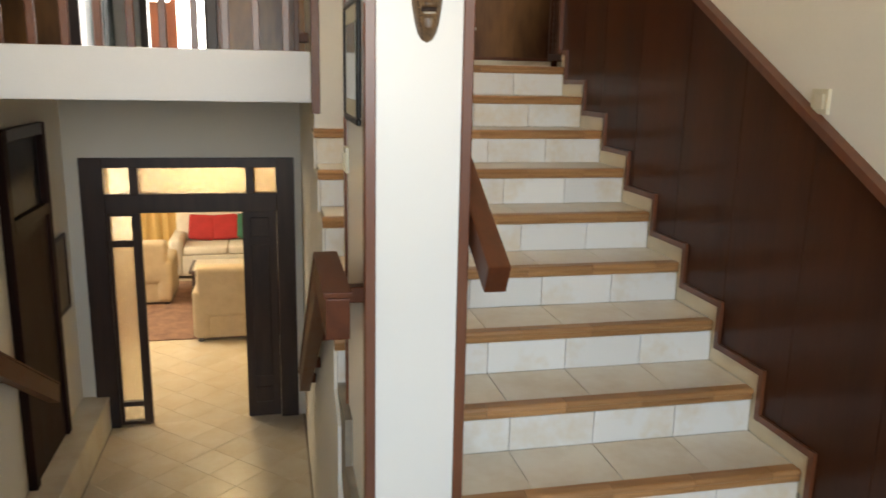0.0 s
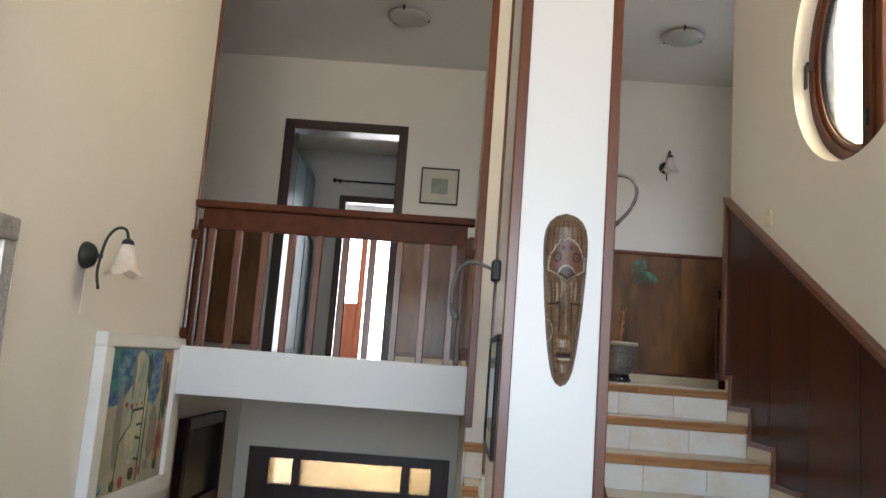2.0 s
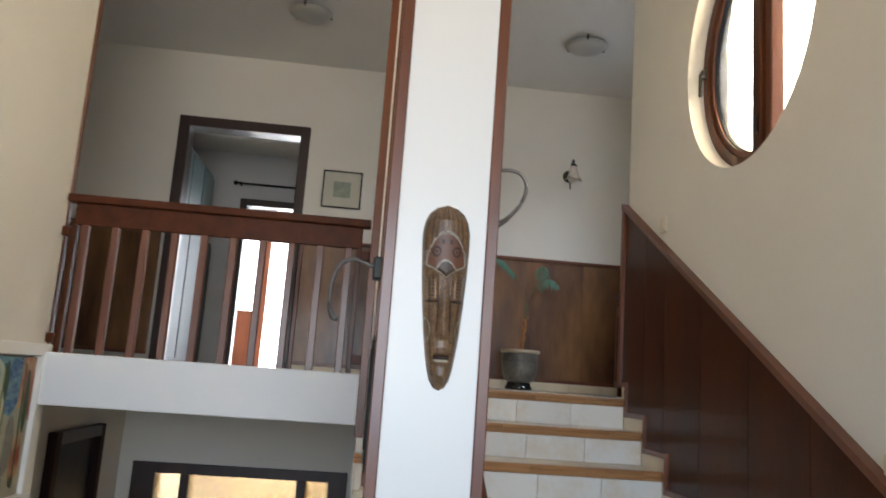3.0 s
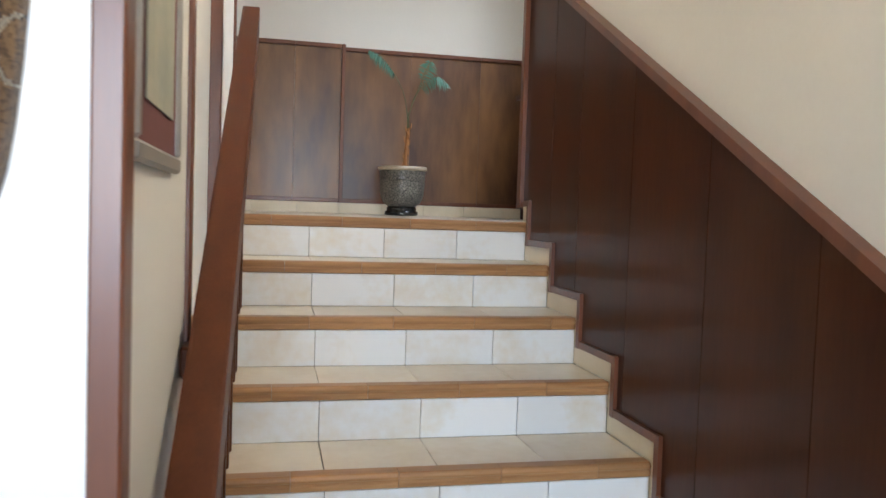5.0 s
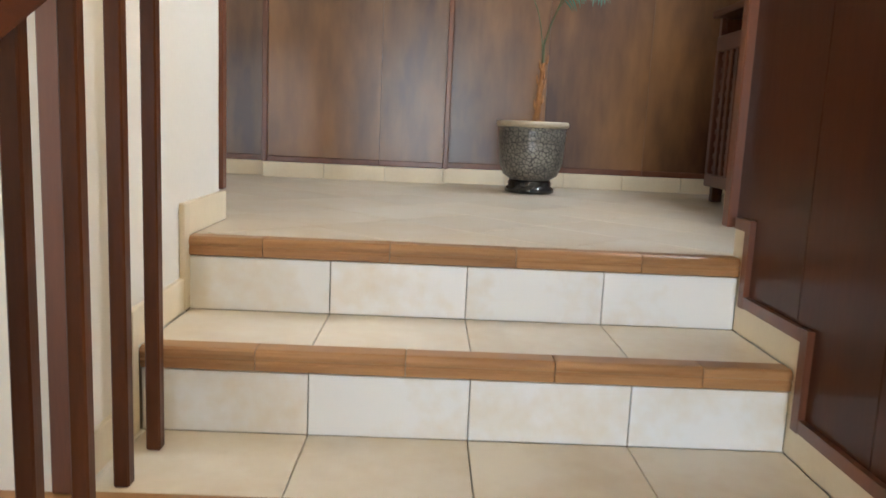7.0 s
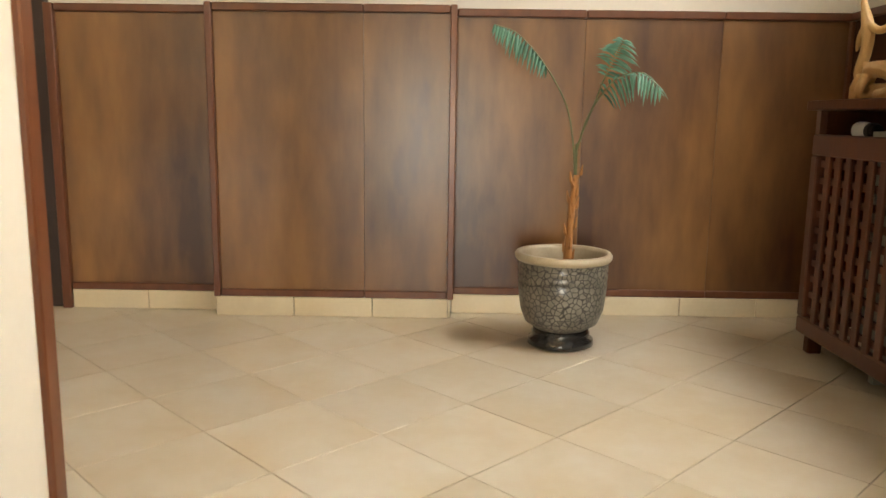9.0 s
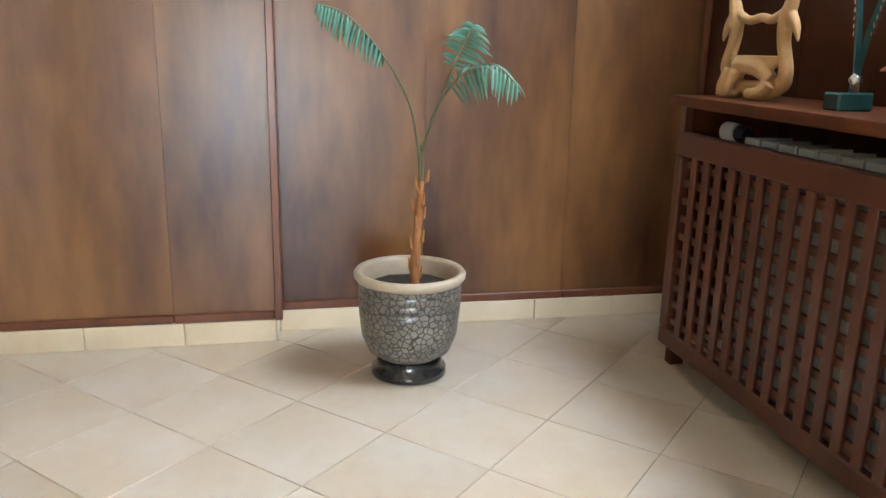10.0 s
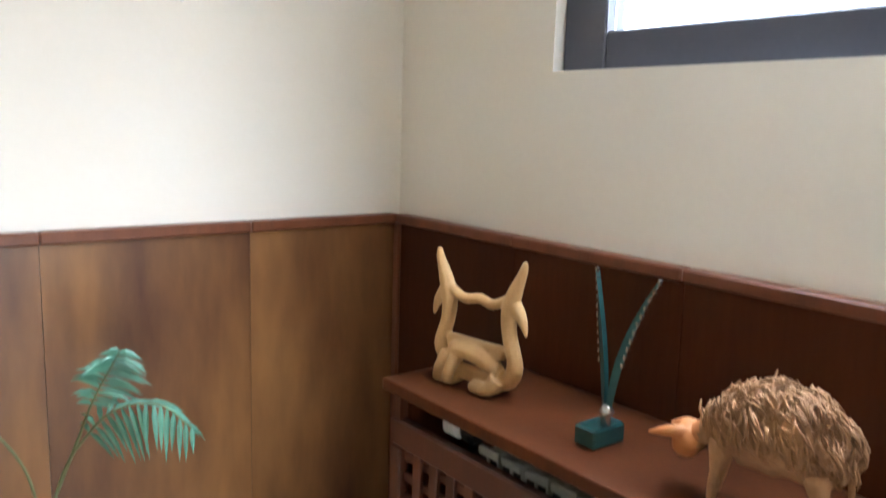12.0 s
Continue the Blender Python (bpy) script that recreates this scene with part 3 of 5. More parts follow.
ORANGE = mat("orange_wood", (0.42, 0.13, 0.05), 0.4, (0.3, 0.08, 0.03), 3, (5, 5, 0.6))
for a, b, z0, z1 in ((-0.78, -0.70, UP, 3.40), (0.04, 0.12, UP, 3.40), (-0.70, 0.04, 3.32, 3.40), (-0.42, -0.34, UP, 3.32)):
    part("frame", box(a, b, 10.56, 10.66, z0, z1, 0.004), ORANGE, bw)
part("lower_panel", box(-0.70, -0.42, 10.59, 10.63, UP, 2.35, 0.004), ORANGE, bw)
part("pane", box(-0.70, 0.04, 10.612, 10.617, UP, 3.32), GLASS, bw).visible_shadow = False
structure("backdrop_upper", box(-6, 6, 14.0, 14.05, 0, 8), glow("bright_sky", (1.0, 0.97, 0.92), 9.0), "bright sky seen through the far door", "backdrop")
TEAL = mat("dark_teal_lacquer", (0.014, 0.042, 0.050), 0.55, (0.012, 0.035, 0.04), 4)
cab = empty("display_cabinet", "dark teal cabinet with glazed doors beside the doorway", "cabinet", at=(-1.2, 7.9, UP))
cab.location = (0, 0, 0)
part("body", box(-1.45, -0.80, 7.15, 8.85, UP - 0.01, 2.95, 0.005), TEAL, cab)
part("upper_body", box(-1.45, -0.86, 7.15, 8.85, 2.951, 3.75, 0.005), mat("cabinet_grey", (0.20, 0.25, 0.25), 0.5), cab)
for i in range(3):
    part("glazed_door", box(-0.858, -0.84, 7.18 + i * 0.56, 7.70 + i * 0.56, 3.0, 3.70, 0.004), mat("cabinet_glass", (0.14, 0.21, 0.21), 0.40), cab)
    part("door", box(-0.798, -0.785, 7.18 + i * 0.56, 7.70 + i * 0.56, UP + 0.06, 2.90, 0.004), TEAL, cab)
rod = empty("curtain_rod", "thin curtain rod on the pale wall over the doorway", "curtain rod")
part("rod", tube([(-0.62, 8.93, 3.72), (0.9, 8.93, 3.72)], 0.012), BLACK, rod)
for x in (-0.62, 0.9):
    part("finial", lathe([(0.004, -0.03), (0.025, -0.01), (0.028, 0.01), (0.004, 0.03)], 10, x, 8.93), BLACK, rod).location = (0, 0, 3.72)
    part("wall_mount", box(x + (0.05 if x < 0 else -0.07), x + (0.07 if x < 0 else -0.05), 8.93, 8.999, 3.70, 3.74), BLACK, rod)

LIVW = mat("living_paint", (0.74, 0.60, 0.36), 0.8, (0.68, 0.54, 0.30), 1.5)
bm = box(-3.2, -3.0, 6.75, 13.2, LOW, 1.2)
box(3.0, 3.2, 6.75, 13.2, LOW, 1.2, bm=bm)
box(-3.0, 3.0, 13.0, 13.2, LOW, 1.2, bm=bm)
structure("wall_living", bm, LIVW, "warm cream walls of the living room", "wall")
structure("ceiling_living", box(-3.2, 3.2, 6.75, 13.2, 1.2, 1.3), CEIL, "white ceiling of the living room", "ceiling")

# ---- things of the living room ----
FAB = mat("cream_upholstery", (0.56, 0.45, 0.31), 0.9, (0.46, 0.36, 0.24), 9, bump=0.3)
FABW = mat("white_upholstery", (0.66, 0.60, 0.50), 0.9, (0.56, 0.50, 0.40), 9, bump=0.3)
RED = mat("red_cloth", (0.42, 0.03, 0.03), 0.9, (0.30, 0.02, 0.02), 9, bump=0.2)
GREEN = mat("green_cloth", (0.05, 0.16, 0.10), 0.9, (0.03, 0.11, 0.07), 9, bump=0.2)
CURT = mat("yellow_curtain", (0.62, 0.42, 0.16), 0.85, (0.52, 0.33, 0.11), 3, (8, 1, 0.4))


def soft_box(x0, x1, y0, y1, z0, z1, r=0.05):
    return box(x0, x1, y0, y1, z0, z1, r, seg=3)


def seat(name, x0, x1, y0, y1, h, fabric, label, face, seats=1):
    s = empty(name, label, "sofa" if seats > 1 else "armchair")
    ym = y1 - 0.22 if face < 0 else y0 + 0.22
    part("base", soft_box(x0 + 0.04, x1 - 0.04, y0 + 0.03, y1 - 0.03, LOW + 0.04, LOW + 0.36, 0.03), fabric, s, smooth=True)
    by = (ym, y1) if face < 0 else (y0, ym)
    part("backrest", soft_box(x0 + 0.05, x1 - 0.05, by[0], by[1], LOW + 0.30, LOW + h, 0.07), fabric, s, smooth=True)
    for a, b in ((x0, x0 + 0.20), (x1 - 0.20, x1)):
        part("armrest", soft_box(a, b, y0, y1, LOW + 0.05, LOW + 0.62, 0.08), fabric, s, smooth=True)
    w = (x1 - x0 - 0.42) / seats
    for i in range(seats):
        sy = (y0 + 0.02, ym - 0.01) if face < 0 else (ym + 0.01, y1 - 0.02)
        part("seat_cushion", soft_box(x0 + 0.21 + i * w, x0 + 0.205 + (i + 1) * w, *sy, LOW + 0.355, LOW + 0.49, 0.05), fabric, s, smooth=True)
    for x in (x0 + 0.08, x1 - 0.08):
        for y in (y0 + 0.08, y1 - 0.08):
            part("foot", box(x - 0.03, x + 0.03, y - 0.03, y + 0.03, LOW, LOW + 0.06), DARK, s)
    return s


seat("armchair", -0.145, 0.76, 8.76, 9.60, 0.90, FAB, "beige upholstered armchair seen from its back", 1)
seat("armchair", -1.45, -0.55, 10.35, 11.15, 0.88, FAB, "beige upholstered armchair beside the rug", 1)
seat("sofa", -0.76, 1.65, 11.75, 12.65, 0.95, FABW, "white sofa with rolled arms and bright cushions", -1, 3)
for x, m, l, tilt in ((-0.31, RED, "red cushion on the white sofa", 4), (0.05, RED, "red cushion on the white sofa", -3), (0.42, GREEN, "green cushion on the white sofa", 6)):
    bm = soft_box(-0.2, 0.2, -0.06, 0.06, -0.2, 0.2, 0.055)
    c = tagged(part("cushion", bm, m, smooth=True), l, "cushion", "cushions on the sofa")
    c.matrix_world = pose(x, 12.33, LOW + 0.69, -14, tilt, 0)
ct = empty("coffee_table", "low wooden coffee table with a pale cloth", "table")
part("tabletop", box(-0.35, 0.75, 10.45, 11.15, LOW + 0.40, LOW + 0.44, 0.01), DARK, ct)
for x in (-0.28, 0.68):
    for y in (10.52, 11.08):
        part("leg", box(x - 0.03, x + 0.03, y - 0.03, y + 0.03, LOW, LOW + 0.40, 0.004), DARK, ct)
tagged(part("tablecloth", box(-0.30, 0.70, 10.50, 11.10, LOW + 0.4405, LOW + 0.452, 0.004), FABW), "pale cloth on the coffee table", "tablecloth")
rug = mat("patterned_rug", (0.30, 0.17, 0.11), 0.95, (0.14, 0.07, 0.05), 7, bump=0.4, fine=24)
tagged(part("rug", box(-1.9, 1.2, 8.90, 11.6, LOW, LOW + 0.012, 0.004), rug), "brown patterned rug under the seats", "rug")
for x0, x1 in ((-1.9, -0.52), (-0.30, 1.9)):
    bm = bmesh.new()
    n = int((x1 - x0) / 0.025)
    rows = []
    for i in range(n + 1):
        x = x0 + (x1 - x0) * i / n
        y = 12.90 + 0.035 * math.sin(i * 0.9) + 0.015 * math.sin(i * 2.3)
        rows.append([bm.verts.new((x, y + d, z)) for d in (0, 0.006) for z in (LOW + 0.03, 1.14)])
    for a, b in zip(rows, rows[1:]):
        bm.faces.new((a[0], b[0], b[1], a[1]))
        bm.faces.new((a[2], a[3], b[3], b[2]))
    tagged(part("curtain", bm, CURT, smooth=True), "yellow curtain hanging before the living room window", "curtain", "living room curtains")
structure("window_living", box(-1.6, 1.6, 12.97, 12.995, LOW + 0.2, 1.1), glow("bright_window", (1.0, 0.93, 0.75), 3.0), "bright living room window behind the curtains", "window")

# ---- wall lamps ----
LEATHER = mat("grey_green_metal", (0.045, 0.05, 0.045), 0.5, (0.03, 0.032, 0.03), 10, metal=0.5)


def wall_sconce(m):
    """Built on a wall in the plane x = 0, facing +x."""
    e = empty("wall_sconce", "dark metal wall lamp with a flared alabaster glass shade", "wall lamp", "wall lamps")
    bm = lathe([(0.003, 0.0), (0.055, 0.001), (0.056, 0.012), (0.045, 0.035), (0.02, 0.05), (0.004, 0.053)], 24)
    bmesh.ops.rotate(bm, verts=bm.verts, matrix=Matrix.Rotation(radians(90), 3, 'Y'))
    part("backplate", bm, LEATHER, e, smooth=True)
    arm = curve_pts([(0.075, 0.0, -0.135), (0.062, 0.0, -0.07), (0.068, 0.0, 0.0), (0.085, 0.0, 0.075), (0.12, 0.0, 0.118), (0.158, 0.0, 0.115), (0.172, 0.0, 0.075)])
    part("arm", tube(arm, 0.006), LEATHER, e, smooth=True)
    part("stem", tube([(0.045, 0, 0), (0.075, 0, 0)], 0.008), LEATHER, e)
    part("shade_cap", lathe([(0.008, 0.08), (0.022, 0.07), (0.026, 0.055), (0.02, 0.053)], 18, 0.172, 0), LEATHER, e, smooth=True)
    bm = bmesh.new()
    rows = []
    n = 32
    prof = [(0.022, 0.055), (0.032, 0.03), (0.042, -0.005), (0.050, -0.035), (0.062, -0.058), (0.072, -0.066), (0.066, -0.066), (0.056, -0.055), (0.045, -0.032), (0.037, 0.0), (0.026, 0.03)]
    for r, z in prof:
        low = max(0, (0.0 - z) / 0.066)
        rows.append([bm.verts.new((0.172 + r * (1 + 0.16 * low * math.cos(4 * a)) * math.cos(a), r * (1 + 0.16 * low * math.cos(4 * a)) * math.sin(a), z - 0.012 * low * math.cos(4 * a))) for a in [2 * math.pi * i / n for i in range(n)]])
    for a, b in zip(rows, rows[1:]):
        for i in range(n):
            bm.faces.new((a[i], a[(i + 1) % n], b[(i + 1) % n], b[i]))
    part("shade", bm, OPAL, e, "alabaster glass shade", True)
    part("pull_cord", tube([(0.012, 0.004, -0.04), (0.012, 0.004, -0.225)], 0.0012, 6), SATIN, e)
    part("cord_bead", lathe([(0.002, -0.24), (0.005, -0.235), (0.004, -0.225), (0.001, -0.222)], 8, 0.012, 0.004), SATIN, e)
    e.matrix_world = m
    return e


s1 = wall_sconce(pose(XL, 2.83, 1.95))
s2 = copy_thing(s1, pose(2.76, 6.6, 3.52, 0, 0, -90))


NECK = mat("dull_steel", (0.20, 0.19, 0.18), 0.38, (0.11, 0.10, 0.10), 20, metal=0.7)


def gooseneck(label, base, ctrl, tip):
    e = empty("gooseneck_lamp", label, "reading lamp", "gooseneck lamps")
    part("base", box(*base, 0.006), LEATHER, e)
    part("neck", tube(curve_pts(ctrl), 0.0058), NECK, e, smooth=True)
    part("lamp_head", tube(tip, [0.006, 0.008, 0.010, 0.009], 12), NECK, e, smooth=True)
    return e


gooseneck("thin dark gooseneck lamp on the white wall", (1.030, 1.0595, 2.21, 2.27, 1.90, 1.97), [(1.035, 2.24, 1.94), (1.0, 2.24, 1.952), (0.96, 2.25, 1.96), (0.925, 2.26, 1.935), (0.908, 2.27, 1.88), (0.905, 2.28, 1.82)], [(0.905, 2.28, 1.82), (0.910, 2.278, 1.80), (0.92, 2.275, 1.78), (0.932, 2.27, 1.775)])
gooseneck("thin dark gooseneck lamp bent over the stairs", (1.3305, 1.36, 2.17, 2.23, 2.22, 2.28), [(1.355, 2.2, 2.25), (1.41, 2.2, 2.275), (1.465, 2.2, 2.268), (1.487, 2.2, 2.225), (1.47, 2.2, 2.17), (1.44, 2.2, 2.13)], [(1.44, 2.2, 2.13), (1.425, 2.2, 2.115), (1.405, 2.2, 2.10), (1.39, 2.2, 2.09)])


FROSTED = mat("frosted_glass_bowl", (0.42, 0.41, 0.38), 0.35, (0.34, 0.33, 0.30), 5)


def ceiling_lamp(x, y):
    e = empty("ceiling_lamp", "shallow white glass ceiling lamp on small metal clips", "ceiling lamp", "ceiling lamps", at=(0, 0, 0))
    part("base", lathe([(0.06, CEILZ - 0.035), (0.07, CEILZ - 0.03), (0.07, CEILZ - 0.001)], 20, x, y), SATIN, e)
    part("bowl", lathe([(0.01, CEILZ - 0.085), (0.08, CEILZ - 0.078), (0.135, CEILZ - 0.058), (0.165, CEILZ - 0.032), (0.162, CEILZ - 0.03), (0.12, CEILZ - 0.05), (0.01, CEILZ - 0.075)], 32, x, y), FROSTED, e, smooth=True)
    for a in (0.3, 2.4, 4.5):
        cx, cy = x + 0.16 * math.cos(a), y + 0.16 * math.sin(a)
        part("clip", lathe([(0.006, CEILZ - 0.045), (0.009, CEILZ - 0.04), (0.009, CEILZ - 0.02), (0.004, CEILZ - 0.001)], 8, cx, cy), BLACK, e)


ceiling_lamp(0.41, 5.50)
ceiling_lamp(2.58, 5.53)

# ---- pictures ----


def framed(name, label, w, h, fw, depth, frame_m, inner_m, mat_w=0.0, mat_m=None):
    """A framed picture in the plane y = 0 facing -y, centred at the origin."""
    e = empty(name, label, "picture")
    for x0, x1, z0, z1 in ((-w / 2, w / 2, h / 2 - fw, h / 2), (-w / 2, w / 2, -h / 2, -h / 2 + fw), (-w / 2, -w / 2 + fw, -h / 2 + fw, h / 2 - fw), (w / 2 - fw, w / 2, -h / 2 + fw, h / 2 - fw)):
        part("frame_bar", box(x0, x1, -depth, 0, z0, z1, min(0.004, fw * 0.3)), frame_m, e)
    if mat_w:
        part("mount", box(-w / 2 + fw, w / 2 - fw, -depth * 0.5, -0.001, -h / 2 + fw, h / 2 - fw), mat_m, e)
    k = fw + mat_w
    part("print", box(-w / 2 + k, w / 2 - k, -depth * 0.5 - (0.003 if mat_w else 0), -0.001 - (depth * 0.5 if mat_w else 0), -h / 2 + k, h / 2 - k), inner_m, e)
    return e


PAPER = mat("mount_paper", (0.62, 0.60, 0.50), 0.8)
SKETCH = mat("grey_print", (0.42, 0.44, 0.36), 0.8, (0.20, 0.22, 0.18), 14)
up = framed("framed_print", "small print in a thin black frame on the gallery wall", 0.345, 0.335, 0.012, 0.02, BLACK, SKETCH, 0.085, PAPER)
up.matrix_world = pose(0.722, 6.598, 3.20)
REDM = mat("maroon_mount", (0.16, 0.05, 0.05), 0.8)
GREYF = mat("grey_silver_frame", (0.42, 0.40, 0.37), 0.4, (0.30, 0.28, 0.26), 12, metal=0.4)
OLD = mat("faded_print", (0.44, 0.42, 0.33), 0.7, (0.26, 0.28, 0.24), 8)
fp = framed("framed_print", "faded print with maroon mount in a grey frame beside the stairs", 0.35, 0.50, 0.022, 0.012, GREYF, OLD, 0.045, REDM)
fp.matrix_world = pose(1.3305, 2.03, 1.90, 0, 0, 90)
fl = framed("framed_print", "dark framed print under glass on the narrow white wall", 0.40, 0.36, 0.02, 0.014, BLACK, mat("glazed_print", (0.30, 0.34, 0.30), 0.08, (0.16, 0.2, 0.18), 6), 0.05, PAPER)
fl.matrix_world = pose(1.0595, 2.16, 1.54, 0, 0, -90)
lp = framed("framed_print", "small dark framed print in the lower hall", 0.34, 0.62, 0.03, 0.025, DARK, mat("brown_print", (0.20, 0.16, 0.11), 0.5, (0.10, 0.08, 0.06), 8))
lp.matrix_world = pose(-0.8595, 6.22, -0.1, 0, 0, 90)
SILV = mat("silver_ornate", (0.55, 0.52, 0.46), 0.35, (0.30, 0.28, 0.24), 30, metal=0.8, bump=0.6, fine=90)
mir = empty("wall_mirror", "mirror in an ornate silver frame on the plaster wall", "mirror")
MIRR = mat("mirror_glass", (0.9, 0.9, 0.9), 0.03, (0.88, 0.88, 0.88), 2, metal=1.0, rvar=0.01)
for y0, y1, z0, z1 in ((1.70, 2.28, 1.92, 2.0), (1.70, 2.28, 1.10, 1.18), (1.70, 1.78, 1.18, 1.92), (2.20, 2.28, 1.18, 1.92)):
    part("frame_bar", box(XL + 0.001, XL + 0.04, y0, y1, z0, z1, 0.012, seg=2), SILV, mir)
part("glass", box(XL + 0.001, XL + 0.012, 1.78, 2.20, 1.18, 1.92), MIRR, mir)

# the large painting: white frame, canvas and its painted shapes
pt = empty("painting", "abstract painting of blue, red and green shapes in a white frame", "painting")
PW, PH = 1.00, 0.80
FRW = mat("white_frame", (0.82, 0.81, 0.78), 0.45, (0.76, 0.75, 0.72), 8)
for x0, x1, z0, z1 in ((-PW / 2, PW / 2, PH / 2 - 0.06, PH / 2), (-PW / 2, PW / 2, -PH / 2, -PH / 2 + 0.08), (-PW / 2, -PW / 2 + 0.09, -PH / 2 + 0.08, PH / 2 - 0.06), (PW / 2 - 0.11, PW / 2, -PH / 2 + 0.08, PH / 2 - 0.06)):
    part("frame_bar", box(x0, x1, -0.055, 0, z0, z1, 0.008, seg=2), FRW, pt)
cw, ch = PW / 2 - 0.10, PH / 2 - 0.07
part("canvas", box(-cw, cw, -0.03, -0.001, -ch, ch), mat("canvas_cream", (0.46, 0.42, 0.30), 0.8, (0.30, 0.29, 0.22), 7, (1, 1, 2), fine=60, bump=0.3), pt)


def paint(points, m, d=0.0315):
    part("painted_shape", prism(points, 'y', -d, -0.0301), m, pt)


PB = mat("paint_blue", (0.025, 0.085, 0.24), 0.6, (0.20, 0.34, 0.34), 11, (1, 1, 2), fine=34, bump=0.3, span=(0.72, 1.15))
PGn = mat("paint_teal", (0.05, 0.26, 0.20), 0.6, (0.03, 0.07, 0.16), 13, fine=40, bump=0.3, span=(0.75, 1.2))
PO = mat("paint_ochre", (0.46, 0.30, 0.16), 0.6, (0.26, 0.045, 0.02), 12, (1, 1, 0.5), fine=36, bump=0.3, span=(0.8, 1.15))
PRd = mat("paint_red", (0.36, 0.05, 0.02), 0.6)
PGr = mat("paint_dark_green", (0.03, 0.07, 0.02), 0.6)
PGy = mat("paint_grey", (0.17, 0.17, 0.15), 0.6, (0.26, 0.25, 0.2), 18)
PGl = mat("paint_pale", (0.56, 0.52, 0.34), 0.6, (0.26, 0.33, 0.30), 10, (1, 1, 0.6), fine=40, span=(0.7, 1.15))


def blob(cx, cz, rx, rz, m, d, n=18, wob=0.12):
    paint([(cx + rx * (1 + wob * math.sin(3 * a + cx * 9)) * math.cos(a), cz + rz * (1 + wob * math.cos(2 * a + cz * 7)) * math.sin(a)) for a in [2 * math.pi * i / n for i in range(n)]], m, d)


paint([(-cw, 0.06), (-0.22, 0.08), (-0.12, 0.16), (0.02, 0.10), (0.18, 0.05), (0.26, 0.14), (0.24, ch), (-cw, ch)], PB, 0.0308)
paint([(-cw, 0.16), (-0.26, 0.13), (-0.30, 0.26), (-0.2, ch), (-cw, ch)], PGn, 0.0312)
paint([(0.24, 0.10), (cw, 0.02), (cw, ch), (0.25, ch)], PO, 0.0312)
blob(-0.02, 0.20, 0.09, 0.125, PGl, 0.0316)
blob(-0.10, 0.20, 0.018, 0.11, PGy, 0.0318)
blob(0.09, 0.22, 0.022, 0.09, PGr, 0.0318)
blob(0.33, 0.12, 0.025, 0.16, PGr, 0.0318)
blob(0.30, -0.14, 0.05, 0.13, PO, 0.0316)
blob(-0.02, 0.0, 0.12, 0.24, PGl, 0.0314)
blob(-0.22, -0.02, 0.035, 0.22, PGy, 0.0316)
blob(0.20, -0.08, 0.05, 0.15, PGy, 0.0316)
paint([(-cw, -ch), (-cw + 0.022, -ch), (-cw + 0.022, 0.05), (-cw, 0.05)], PRd, 0.0316)
for x0, z0, x1, z1, w in ((0.06, -0.30, 0.06, ch - 0.03, 0.011), (0.10, -0.28, 0.10, 0.10, 0.009), (0.30, -0.28, 0.28, 0.30, 0.014), (-0.20, -0.28, -0.19, -0.10, 0.008), (-0.19, -0.10, -0.08, -0.02, 0.008), (-0.08, -0.02, -0.075, 0.04, 0.008), (-0.08, 0.04, 0.05, 0.045, 0.014), (-0.01, -0.03, 0.06, -0.03, 0.012), (-0.01, -0.09, 0.06, -0.10, 0.012), (0.0, -0.19, 0.06, -0.20, 0.012)):
    dx, dz = x1 - x0, z1 - z0
    ln = math.hypot(dx, dz)
    nx, nz = -dz / ln * w / 2, dx / ln * w / 2
    paint([(x0 + nx, z0 + nz), (x0 - nx, z0 - nz), (x1 - nx, z1 - nz), (x1 + nx, z1 + nz)], PGr, 0.032)
for x, z, r, m in ((-0.34, -0.285, 0.022, PB), (-0.21, -0.29, 0.026, PGr), (-0.12, -0.285, 0.026, PRd), (-0.01, -0.26, 0.030, PGr), (0.06, -0.255, 0.028, PO), (0.17, -0.24, 0.026, PGy), (0.29, -0.25, 0.026, PGr), (-0.15, 0.07, 0.014, PRd), (-0.09, 0.06, 0.013, PO), (-0.03, 0.065, 0.012, PO), (0.03, 0.07, 0.012, PO)):
    blob(x, z, r, r, m, 0.0324, 12, 0.05)
pt.matrix_world = pose(XL + 0.001, 3.53, 1.25, 0, 0, 90)

# ---- carved mask ----
bm = bmesh.new()
NU, NV = 72, 168
MH, MW = 0.470, 0.061


def arch(au):
    return 0.655 + 0.182 * math.sqrt(max(0.0, 1 - (au / 0.80) ** 2))


def brow(au):
    return 0.592 + 0.066 * min(1.0, au / 0.85) ** 0.7


